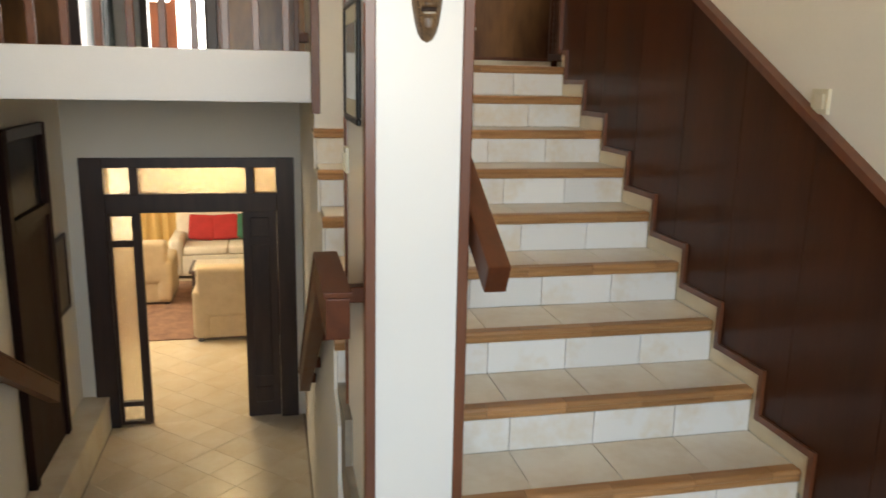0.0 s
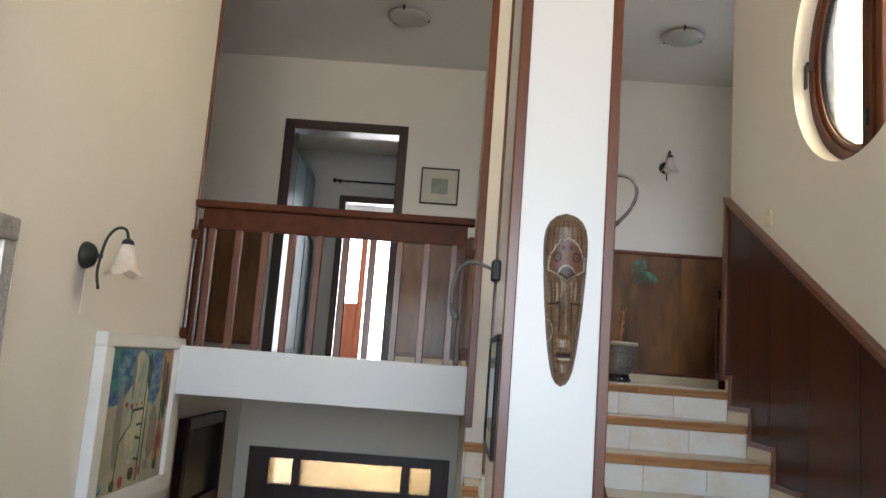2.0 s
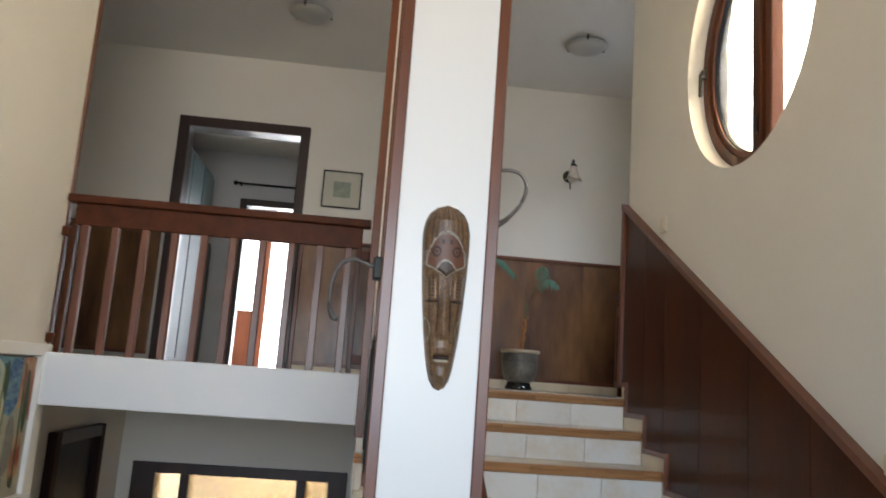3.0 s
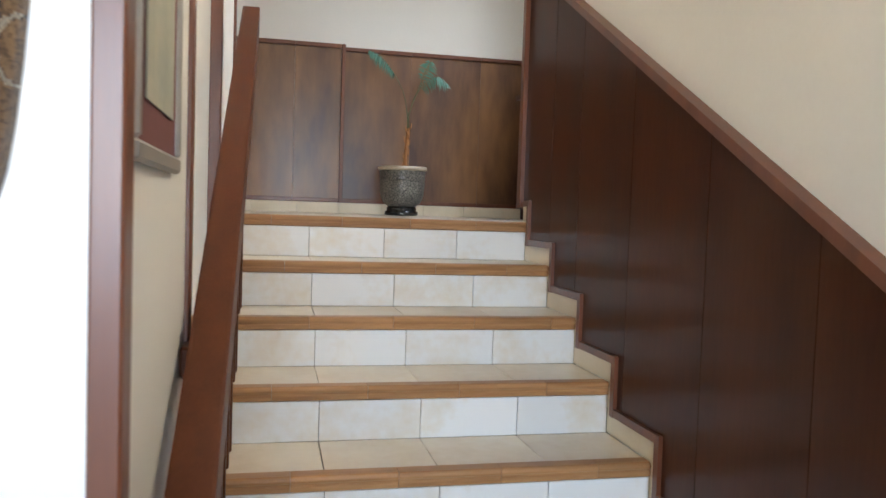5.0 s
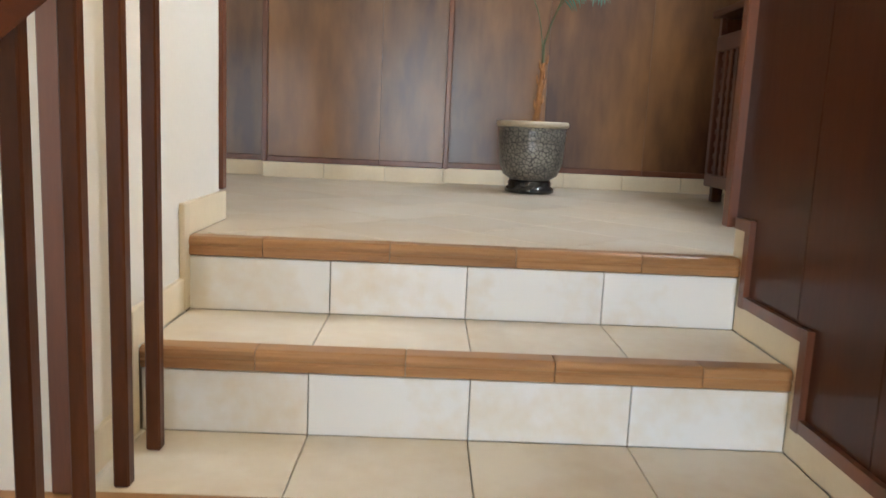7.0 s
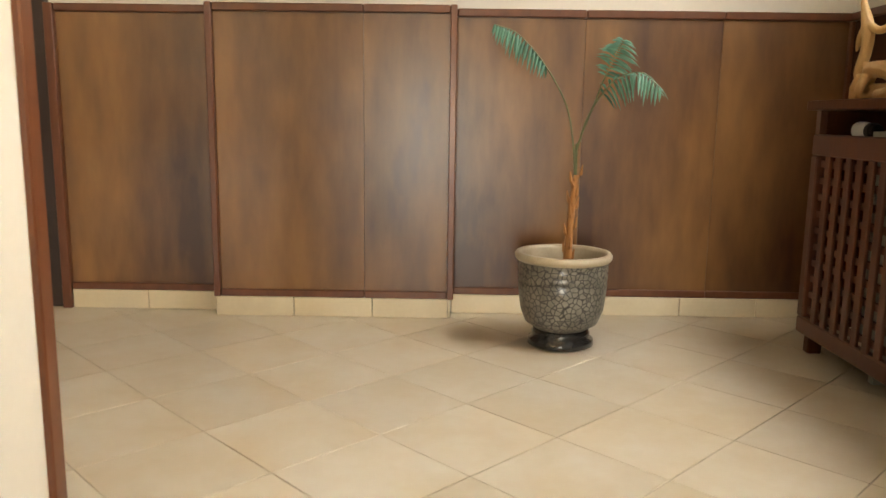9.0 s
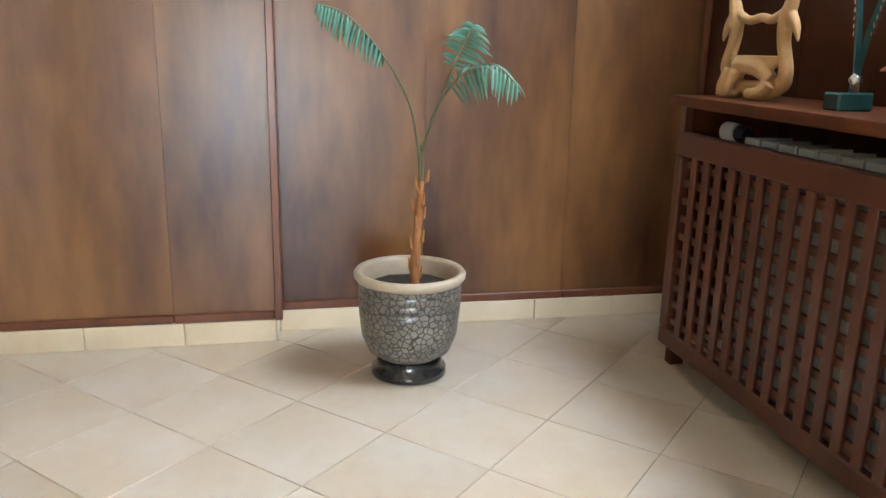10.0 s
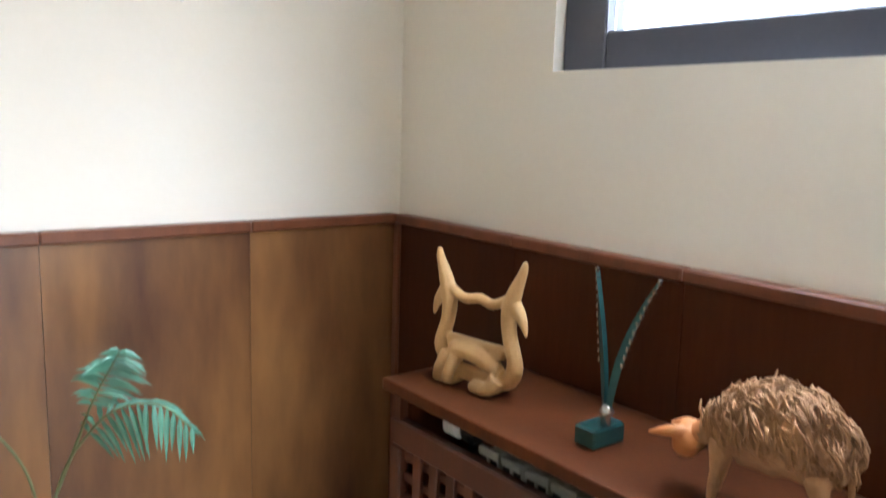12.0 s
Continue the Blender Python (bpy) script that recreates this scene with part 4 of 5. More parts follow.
grid = []
for j in range(NV + 1):
    v = j / NV
    wid = MW * float(np.interp(v, [0, 0.015, 0.05, 0.10, 0.18, 0.30, 0.45, 0.60, 0.75, 0.84, 0.90, 0.95, 0.985, 1], [0, 0.24, 0.40, 0.51, 0.62, 0.74, 0.85, 0.935, 0.995, 1.0, 0.92, 0.75, 0.44, 0]))
    row = []
    for i in range(NU + 1):
        u = -1 + 2 * i / NU
        x = u * max(wid, 0.0005)
        d = 0.040 * math.sqrt(max(0, 1 - u * u)) * min(1, 12 * v + 0.1) * min(1, 10 * (1 - v) + 0.1)
        au = abs(u)
        # long nose
        d += 0.017 * math.exp(-(u / 0.24) ** 2) * min(1, max(0, (v - 0.265) / 0.02)) * min(1, max(0, (0.60 - v) / 0.30))
        # drum-shaped eyes under the brows
        d += 0.011 * math.exp(-((au - 0.56) / 0.24) ** 4) * min(1, max(0, (v - 0.465) / 0.012)) * min(1, max(0, (0.63 - v) / 0.05))
        # brow ridge, mouth and lips
        d += 0.006 * math.exp(-((v - brow(au)) / 0.010) ** 2)
        d -= 0.010 * math.exp(-((v - 0.172) / 0.011) ** 2) * (au < 0.55)
        d += 0.005 * math.exp(-((v - 0.148) / 0.012) ** 2) * (au < 0.55)
        d += 0.004 * math.exp(-((v - 0.20) / 0.012) ** 2) * (au < 0.5)
        # sunk field of the forehead
        d -= 0.003 * (brow(au) < v < arch(au))
        row.append(bm.verts.new((x, -d, v * MH)))
    grid.append(row)
for a, b in zip(grid, grid[1:]):
    for i in range(NU):
        bm.faces.new((a[i], a[i + 1], b[i + 1], b[i]))


def mask_zone(u, v, i, j):
    """0 wood, 1 dark carving, 2 white inlay, 3 reddish stain."""
    au = abs(u)
    bead = 2 if (i + j) % 2 else 1
    fan = (u / 0.44) ** 2 + ((v - 0.60) / 0.082) ** 2
    if v > brow(au) and fan < 1.2:
        return bead if fan > 0.92 else (1 if (i * 3 + j) % 4 else 0)
    if au < 0.80 and abs(v - arch(au)) < 0.0065 or (0.79 < au < 0.85 and 0.655 < v < 0.74):
        return bead
    if au < 0.86 and abs(v - brow(au)) < 0.0065:
        return bead
    if au < 0.80 and brow(au) < v < arch(au):
        ring_d = ((au - 0.42) / 0.17) ** 2 + ((v - 0.733) / 0.026) ** 2
        if 0.45 < ring_d < 1.3 or ring_d < 0.08:
            return 1
        if abs(au - 0.16) < 0.05 and 0.775 < v < 0.80:
            return 1
        return 3
    if 0.160 < v < 0.186 and au < 0.52:
        return 1
    if 0.150 < v < 0.158 and au < 0.45:
        return 2
    if 0.458 < v < 0.472 and 0.3 < au < 0.82:
        return 1
    if 0.30 < v < 0.50 and abs(au - (0.36 - 0.5 * (v - 0.30))) < 0.035:
        return 1
    side = ((au - 1.0) / 0.30) ** 2 + ((v - 0.315) / 0.062) ** 2
    if 0.85 < side < 1.2:
        return bead
    if v > 0.70 and abs((u * 4.6 + 0.5) % 1 - 0.5) < 0.13 and j % 3 != 0:
        return 1
    if 0.49 < v < 0.62 and abs(au - 0.56) < 0.05 and j % 3 != 0:
        return 1
    if v < 0.60 and 0.66 < au < 0.74 and j % 3 != 0:
        return 1
    return 0


bm.faces.ensure_lookup_table()
for q, fc in enumerate(bm.faces):
    j, i = divmod(q, NU)
    fc.material_index = mask_zone(-1 + 2 * (i + 0.5) / NU, (j + 0.5) / NV, i, j)
MASKM = mat("carved_wood", (0.27, 0.155, 0.065), 0.42, (0.07, 0.036, 0.018), 14, (3, 3, 0.8), fine=70, bump=0.5, coat=0.2)
nt = MASKM.node_tree
wv = nt.nodes.new("ShaderNodeTexWave")
wv.wave_type, wv.bands_direction = 'BANDS', 'X'
wv.inputs["Scale"].default_value, wv.inputs["Distortion"].default_value, wv.inputs["Detail Scale"].default_value = 34, 14, 2.5
mixn = nt.nodes.new("ShaderNodeMix")
mixn.data_type, mixn.blend_type = 'RGBA', 'MULTIPLY'
mixn.inputs[0].default_value = 0.75
tcn = [n for n in nt.nodes if n.bl_idname == "ShaderNodeTexCoord"][0]
nt.links.new(tcn.outputs["Object"], wv.inputs[0])
bsdf = nt.nodes["Principled BSDF"]
src = bsdf.inputs["Base Color"].links[0].from_socket
nt.links.new(src, mixn.inputs[6])
ramp = nt.nodes.new("ShaderNodeValToRGB")
ramp.color_ramp.elements[0].color, ramp.color_ramp.elements[1].color = (0.22, 0.16, 0.12, 1), (1, 1, 1, 1)
ramp.color_ramp.elements[1].position = 0.42
nt.links.new(wv.outputs[1], ramp.inputs[0])
nt.links.new(ramp.outputs[0], mixn.inputs[7])
nt.links.new(mixn.outputs[2], bsdf.inputs["Base Color"])
mask = tagged(part("carved_mask", bm, MASKM, smooth=True), "long carved wooden mask on the narrow white wall", "mask")
for extra in (mat("dark_carving", (0.035, 0.018, 0.012), 0.5), mat("white_inlay", (0.50, 0.45, 0.35), 0.4), mat("red_brown_stain", (0.150, 0.062, 0.032), 0.45, (0.09, 0.036, 0.02), 20)):
    mask.data.materials.append(extra)
mask.matrix_world = pose(1.213, 1.811, 1.586, 0, -0.8, 0)

# ---- switches ----
PLAST = mat("switch_plastic", (0.74, 0.68, 0.52), 0.35)


def switch(m, label):
    e = empty("light_switch", label, "switch", "light switches")
    part("plate", box(-0.042, 0.042, -0.012, 0, -0.042, 0.042, 0.004, seg=2), PLAST, e)
    part("rocker", box(-0.026, 0.026, -0.017, -0.0121, -0.026, 0.026, 0.003), PLAST, e)
    e.matrix_world = m


switch(pose(XR, 2.08, 1.445, 0, 0, -90), "cream light switch over the dark panelling")
switch(pose(XR, 3.92, 2.54, 0, 0, -90), "cream light switch over the dark panelling")
switch(pose(1.0595, 2.36, 1.225, 0, 0, -90), "cream light switch on the narrow white wall")

# ---- landing window ----
lw = empty("window_landing", "dark-framed window with a bright pane over the radiator", "window", kind="structure")
WFR = mat("dark_blue_grey_frame", (0.07, 0.075, 0.10), 0.4, (0.05, 0.055, 0.075), 5)
for y0, y1, z0, z1 in ((5.845, 5.975, 3.137, 3.95), (4.70, 4.83, 3.137, 3.95), (4.83, 5.845, 3.137, 3.225), (4.83, 5.845, 3.86, 3.95)):
    part("frame_bar", box(3.46, 3.53, y0 + 0.001, y1 - 0.001, z0 + 0.001, z1 - 0.001, 0.005), WFR, lw)
part("pane", box(3.49, 3.496, 4.83, 5.845, 3.225, 3.86), GLASS, lw).visible_shadow = False
structure("backdrop_east", box(6.0, 6.05, 1.0, 9.5, 0.5, 7.5), glow("hazy_sky", (0.88, 0.94, 1.0), 1.7), "hazy bright sky outside the windows", "backdrop")

# ---- radiator and its cover ----
COVERW = mat("red_brown_wood", (0.115, 0.034, 0.013), 0.42, (0.062, 0.018, 0.009), 2.6, (4, 4, 0.6), coat=0.15, fine=30, bump=0.08, rnd=0.08)
rc = empty("radiator_cover", "mahogany lattice radiator cover on short legs", "radiator cover")
CX, CY0, CY1 = 3.092, 5.020, 6.130
part("top", box(3.062, 3.403, CY0 - 0.02, CY1 - 0.004, 2.375, 2.405, 0.006, seg=2), WOOD, rc)
part("top_rail", box(CX, CX + 0.03, CY0, CY1, 2.232, 2.300, 0.005), COVERW, rc)
part("bottom_rail", box(CX, CX + 0.03, CY0, CY1, 1.645, 1.700, 0.005), COVERW, rc)
for y0, y1 in ((CY0, CY0 + 0.055), (CY1 - 0.040, CY1)):
    part("stile", box(CX, CX + 0.03, y0, y1, 1.701, 2.231, 0.004), COVERW, rc)
    part("post", box(CX + 0.004, CX + 0.026, y0 + 0.006, y1 - 0.006, 2.301, 2.374), COVERW, rc)
    part("leg", box(CX + 0.030, CX + 0.078, y0 + 0.002, y1 - 0.002, UP, 1.664, 0.004), WOOD, rc)
SLATS = 15
for i in range(SLATS):
    y = CY1 - 0.040 - (CY1 - CY0 - 0.095) * (i + 1) / (SLATS + 1)
    part("slat", box(CX + 0.004, CX + 0.015, y - 0.0155, y + 0.0155, 1.697, 2.235, 0.002), COVERW, rc)
for i in range(10):
    z = 1.726 + 0.0535 * i
    part("cross_slat", box(CX + 0.0155, CX + 0.026, CY0 + 0.05, CY1 - 0.035, z - 0.0115, z + 0.0115, 0.002), COVERW, rc)
part("side_panel", box(CX + 0.031, 3.402, CY0 + 0.002, CY0 + 0.025, 1.665, 2.374, 0.003), WOOD, rc)
part("side_panel", box(CX + 0.031, 3.402, CY1 - 0.027, CY1 - 0.004, 1.665, 2.374, 0.003), WOOD, rc)
rad = empty("radiator", "grey ribbed metal radiator behind the wooden lattice", "radiator")
RADM = mat("radiator_enamel", (0.40, 0.43, 0.40), 0.36, (0.27, 0.30, 0.28), 9, coat=0.2)
for i in range(10):
    y = 5.13 + 0.073 * i
    sec = part("section", box(3.150, 3.235, y + 0.004, y + 0.067, 1.69, 2.300, 0.010, seg=2), RADM, rad)
    part("front_plate", box(3.132, 3.1495, y + 0.002, y + 0.069, 1.70, 2.262, 0.006), RADM, sec)
    part("top_fin", box(3.136, 3.23, y + 0.0005, y + 0.0055, 2.20, 2.318, 0.0015), RADM, sec)
    part("top_fin", box(3.136, 3.23, y + 0.0325, y + 0.0385, 2.263, 2.315, 0.0015), RADM, sec)
    part("top_bridge", box(3.136, 3.150, y + 0.006, y + 0.067, 2.296, 2.314, 0.002), RADM, sec)
    # black boxes stand in for the shade inside the gaps between the fins
    part("slot", box(3.1415, 3.1495, y + 0.008, y + 0.0318, 2.266, 2.2945), BLACK, sec)
    part("slot", box(3.1415, 3.1495, y + 0.0390, y + 0.064, 2.266, 2.2945), BLACK, sec)
bm = tube([(3.165, 5.935, 2.315), (3.165, 5.945, 2.315), (3.165, 5.99, 2.315), (3.165, 6.0, 2.315)], [0.020, 0.025, 0.023, 0.014], 14)
valve = part("valve", bm, SATIN, rad, "white radiator valve", True)
for k in range(4):
    part("grip_ring", tube([(3.165, 5.950 + 0.010 * k, 2.315), (3.165, 5.955 + 0.010 * k, 2.315)], 0.0265, 14), SATIN, valve)
part("valve_collar", tube([(3.165, 5.885, 2.315), (3.165, 5.90, 2.315), (3.165, 5.92, 2.315), (3.165, 5.935, 2.315)], [0.018, 0.024, 0.024, 0.016], 12), BLACK, rad, "black valve collar")
part("pipe", tube([(3.165, 5.905, 2.32), (3.165, 5.905, 2.27), (3.165, 5.86, 2.265)], 0.014, 10), BLACK, rad)
for y in (5.14, 5.79):
    part("foot", box(3.18, 3.23, y, y + 0.03, UP, 1.69), RADM, rad)

# ---- ornaments on the cover ----
PALE = mat("pale_carved_wood", (0.62, 0.40, 0.17), 0.5, (0.42, 0.24, 0.09), 7, (2, 2, 1), bump=0.3, coat=0.15)


def merge(list_of_bm):
    out = bmesh.new()
    for b in list_of_bm:
        me = bpy.data.meshes.new("tmp")
        b.to_mesh(me)
        b.free()
        out.from_mesh(me)
        bpy.data.meshes.remove(me)
    return out


def carving():
    bs = []
    for s in (-1, 1):
        bs.append(tube(curve_pts([(0.0, s * 0.040, 0.020), (0.01, s * 0.092, 0.040), (0, s * 0.112, 0.085), (0, s * 0.094, 0.145), (0, s * 0.090, 0.195), (0, s * 0.104, 0.245), (0, s * 0.124, 0.292), (0, s * 0.128, 0.315)], 4),
                       [0.016, 0.018, 0.020, 0.021, 0.021, 0.021, 0.020, 0.020, 0.019, 0.018, 0.018, 0.018, 0.018, 0.018, 0.019, 0.019, 0.020, 0.020, 0.020, 0.019, 0.018, 0.016, 0.014, 0.012, 0.011, 0.010, 0.008, 0.007, 0.005], 7))
        bs.append(tube(curve_pts([(0, s * 0.106, 0.215), (0.0, s * 0.130, 0.180), (0, s * 0.140, 0.150)], 4), [0.016, 0.016, 0.015, 0.013, 0.011, 0.009, 0.007, 0.005, 0.003], 8))
    bs.append(tube(curve_pts([(0, -0.100, 0.232), (0, -0.045, 0.206), (0.004, 0.0, 0.212), (0, 0.045, 0.206), (0, 0.100, 0.232)], 4), 0.0125, 8))
    bs.append(box(-0.016, 0.016, -0.085, 0.085, 0.085, 0.115, 0.005))
    # crouching body and feet
    bs.append(tube(curve_pts([(0.0, 0.075, 0.050), (-0.012, 0.040, 0.088), (-0.014, -0.02, 0.085), (-0.006, -0.075, 0.055)], 4), [0.018, 0.021, 0.023, 0.025, 0.026, 0.026, 0.025, 0.025, 0.024, 0.023, 0.022, 0.020, 0.018], 8))
    bs.append(tube(curve_pts([(-0.020, 0.070, 0.075), (-0.030, 0.085, 0.040), (-0.024, 0.098, 0.012)], 4), 0.018, 9, taper=0.014))
    bs.append(tube(curve_pts([(-0.028, 0.040, 0.070), (-0.040, 0.050, 0.035), (-0.034, 0.060, 0.010)], 4), 0.016, 9, taper=0.013))
    bs.append(tube(curve_pts([(-0.020, -0.080, 0.045), (-0.030, -0.060, 0.020), (-0.028, -0.015, 0.016)], 4), 0.020, 9, taper=0.016))
    bs.append(box(-0.034, 0.020, -0.070, 0.000, 0.0, 0.024, 0.007))
    bs.append(box(-0.036, 0.018, 0.045, 0.112, 0.0, 0.020, 0.007))
    bs.append(box(-0.010, 0.014, -0.06, 0.09, 0.012, 0.050, 0.006))
    return merge(bs)


cv = tagged(part("wood_carving", carving(), PALE, smooth=True), "pale carved wooden ornament with two upright horns", "ornament")
rm = cv.modifiers.new("carved", 'REMESH')
rm.mode, rm.voxel_size, rm.use_smooth_shade = 'VOXEL', 0.0036, True
sm = cv.modifiers.new("worn", 'SMOOTH')
sm.factor, sm.iterations = 0.5, 2
cv.matrix_world = pose(3.20, 5.945, 2.405, 0, 0, 8)

tr = empty("leaf_trophy", "green leaf-shaped trophy on a dark square base", "trophy")
TGR = mat("green_patina", (0.022, 0.10, 0.095), 0.32, (0.015, 0.05, 0.05), 20, metal=0.4)
CHR = mat("silver_edge", (0.75, 0.76, 0.72), 0.2, (0.6, 0.6, 0.56), 20, metal=0.9)
part("base", box(3.155, 3.245, 5.5475, 5.600, 2.405, 2.445, 0.004), mat("dark_green_stone", (0.012, 0.045, 0.045), 0.2, (0.02, 0.07, 0.06), 12), tr)
part("stem", lathe([(0.012, 2.445), (0.010, 2.463), (0.016, 2.473), (0.006, 2.488)], 12, 3.2, 5.560), CHR, tr, smooth=True)
for s, lean in ((1, 0.008), (-1, 0.062)):
    bm = bmesh.new()
    rows = []
    n = 16
    for i in range(n + 1):
        t = i / n
        w = 0.0125 * math.sin(math.pi * (0.05 + 0.95 * t) ** 0.75) + 0.0012
        cy = 5.560 + s * (0.006 + 0.030 * math.sin(math.pi * min(1.0, t * 1.25) * 0.5) - 0.012 * math.sin(math.pi * t) + lean * t ** 2.2)
        z = 2.468 + 0.272 * t
        rows.append([bm.verts.new((3.2 + dx, cy + s * dy, z)) for dx, dy in ((0.006, -w * 0.5), (0.0, w * 0.6), (-0.006, -w * 0.5))])
    for a, b in zip(rows, rows[1:]):
        for i in range(3):
            bm.faces.new((a[i], a[(i + 1) % 3], b[(i + 1) % 3], b[i]))
    lf = part("leaf", bm, TGR, tr, "green metal leaf")
    for i in range(6, n + 1, 1):
        v = lf.data.vertices[i * 3 + 1].co
        part("silver_notch", box(v.x - 0.004, v.x + 0.004, v.y - 0.0025, v.y + 0.002, v.z - 0.004, v.z + 0.0055), CHR, lf)


def animal():
    bs = []
    body = bmesh.new()
    bmesh.ops.create_icosphere(body, subdivisions=4, radius=1)
    for v in body.verts:
        n = v.co.normalized()
        k = 1 + 0.20 * noise.noise(n * 3.4) + 0.09 * noise.noise(n * 11.0)
        v.co = Vector((n.x * 0.062 * k, n.y * 0.112 * k - 0.016, n.z * 0.068 * k + 0.142 + 0.012 * math.cos(n.y * 2)))
    bs.append(body)
    bs.append(tube(curve_pts([(0, 0.070, 0.125), (0, 0.105, 0.112), (0, 0.128, 0.098)], 4), [0.034, 0.031, 0.028, 0.025, 0.023, 0.021, 0.020, 0.019, 0.018], 12))
    bs.append(tube(curve_pts([(0, 0.120, 0.110), (0, 0.138, 0.088), (0, 0.146, 0.058)], 4), [0.014, 0.024, 0.028, 0.028, 0.027, 0.025, 0.023, 0.020, 0.011], 12))
    for s in (-1, 1):
        bs.append(tube(curve_pts([(s * 0.012, 0.13, 0.104), (s * 0.030, 0.158, 0.103), (s * 0.036, 0.192, 0.092)], 3), [0.010, 0.012, 0.012, 0.010, 0.008, 0.005, 0.002], 8))
    for x, y, k in ((0.034, 0.070, 0.030), (-0.032, 0.060, 0.015), (0.035, -0.070, -0.006), (-0.03, -0.085, -0.02)):
        bs.append(tube(curve_pts([(x, y, 0.115), (x * 1.08, y + k * 0.5, 0.065), (x, y + k * 0.8, 0.022), (x, y + k, 0.0)], 4), [0.022, 0.020, 0.016, 0.012] + [0.009] * 4 + [0.0075] * 4 + [0.010], 10))
    bs.append(tube([(0, -0.112, 0.13), (0.004, -0.122, 0.10), (0.006, -0.124, 0.065)], 0.005, 8))
    for i in range(1300):
        a, b = random.uniform(0, 2 * math.pi), random.uniform(-0.4, 1.0)
        c = math.sqrt(max(0, 1 - b * b))
        n = Vector((c * math.cos(a), c * math.sin(a), b))
        p = Vector((n.x * 0.062, n.y * 0.112 - 0.016, n.z * 0.068 + 0.142 + 0.012 * math.cos(n.y * 2)))
        p += Vector((n.x * 0.062, n.y * 0.112, n.z * 0.068)) * (0.20 * noise.noise(n * 3.4) + 0.09 * noise.noise(n * 11.0))
        d = Vector((random.uniform(-0.8, 0.8), random.uniform(-1, 0.3), random.uniform(-1.6, -0.1)))
        d = (d - n * d.dot(n) * 0.9).normalized()
        bs.append(tube([p - d * 0.016 + n * 0.001, p + n * 0.0045, p + d * 0.020 + n * 0.001], [0.0016, 0.0026, 0.0006], 3))
    return merge(bs)


an = tagged(part("wooden_animal_figure", animal(), mat("fibre_and_wood", (0.43, 0.235, 0.105), 0.8, (0.22, 0.105, 0.045), 16, bump=0.6), smooth=True), "rough wooden four-legged figure with a shaggy back", "figurine")
an.data.materials.append(mat("orange_wood", (0.55, 0.22, 0.065), 0.55, (0.42, 0.15, 0.045), 14, bump=0.2))
for f in an.data.polygons:
    if f.center.y > 0.112 and f.center.z > 0.03:
        f.material_index = 1
an.matrix_world = pose(3.185, 5.225, 2.405, 0, 0, 4) @ Matrix.Scale(1.0, 4)

# ---- potted palm ----
PX, PY = 2.308, 6.165
pot = empty("flower_pot", "grey crackle-glazed ceramic pot on a dark foot", "flower pot")
CRACK = mat("crackle_glaze", (0.26, 0.24, 0.20), 0.36, (0.12, 0.11, 0.09), 9, fine=60, coat=0.35, span=(0.75, 1.25))
nt = CRACK.node_tree
vo = nt.nodes.new("ShaderNodeTexVoronoi")
vo.feature = 'DISTANCE_TO_EDGE'
vo.inputs["Scale"].default_value = 56
vo.inputs["Randomness"].default_value = 1.0
tcn = [n for n in nt.nodes if n.bl_idname == "ShaderNodeTexCoord"][0]
nt.links.new(tcn.outputs["Object"], vo.inputs[0])
rp = nt.nodes.new("ShaderNodeMapRange")
rp.inputs[1].default_value, rp.inputs[2].default_value = 0.03, 0.12
nt.links.new(vo.outputs[0], rp.inputs[0])
mixn = nt.nodes.new("ShaderNodeMix")
mixn.data_type = 'RGBA'
mixn.inputs[6].default_value = (0.035, 0.03, 0.028, 1)
bsdf = nt.nodes["Principled BSDF"]
nt.links.new(bsdf.inputs["Base Color"].links[0].from_socket, mixn.inputs[7])
nt.links.new(rp.outputs[0], mixn.inputs[0])
nt.links.new(mixn.outputs[2], bsdf.inputs["Base Color"])
part("body", lathe([(0.060, UP + 0.050), (0.085, UP + 0.058), (0.118, UP + 0.080), (0.136, UP + 0.125), (0.143, UP + 0.19), (0.1445, UP + 0.215), (0.1415, UP + 0.221), (0.145, UP + 0.227), (0.1455, UP + 0.240), (0.1425, UP + 0.246), (0.146, UP + 0.252), (0.1465, UP + 0.264), (0.1435, UP + 0.269), (0.147, UP + 0.274), (0.149, UP + 0.285), (0.138, UP + 0.285), (0.130, UP + 0.22), (0.02, UP + 0.2)], 48, PX, PY, caps=False), CRACK, pot, smooth=True)
part("rim", lathe([(0.138, UP + 0.287), (0.150, UP + 0.284), (0.157, UP + 0.293), (0.158, UP + 0.303), (0.152, UP + 0.311), (0.142, UP + 0.311), (0.135, UP + 0.300), (0.132, UP + 0.24)], 48, PX, PY, caps=False), mat("cream_glaze", (0.54, 0.46, 0.34), 0.36, (0.36, 0.28, 0.18), 9), pot, smooth=True)
part("foot", lathe([(0.095, UP), (0.108, UP + 0.006), (0.107, UP + 0.024), (0.094, UP + 0.032), (0.096, UP + 0.045), (0.088, UP + 0.058), (0.05, UP + 0.06)], 40, PX, PY), mat("black_glaze", (0.018, 0.017, 0.017), 0.15, (0.03, 0.03, 0.03), 9, coat=0.5), pot, smooth=True)
bm = bmesh.new()
n = 20
c = bm.verts.new((PX, PY, UP + 0.262))
rings = [[bm.verts.new((PX + r * math.cos(2 * math.pi * i / n), PY + r * math.sin(2 * math.pi * i / n), UP + 0.258 + 0.012 * noise.noise((i * 0.7, r * 40, 0)))) for i in range(n)] for r in (0.045, 0.09, 0.131)]
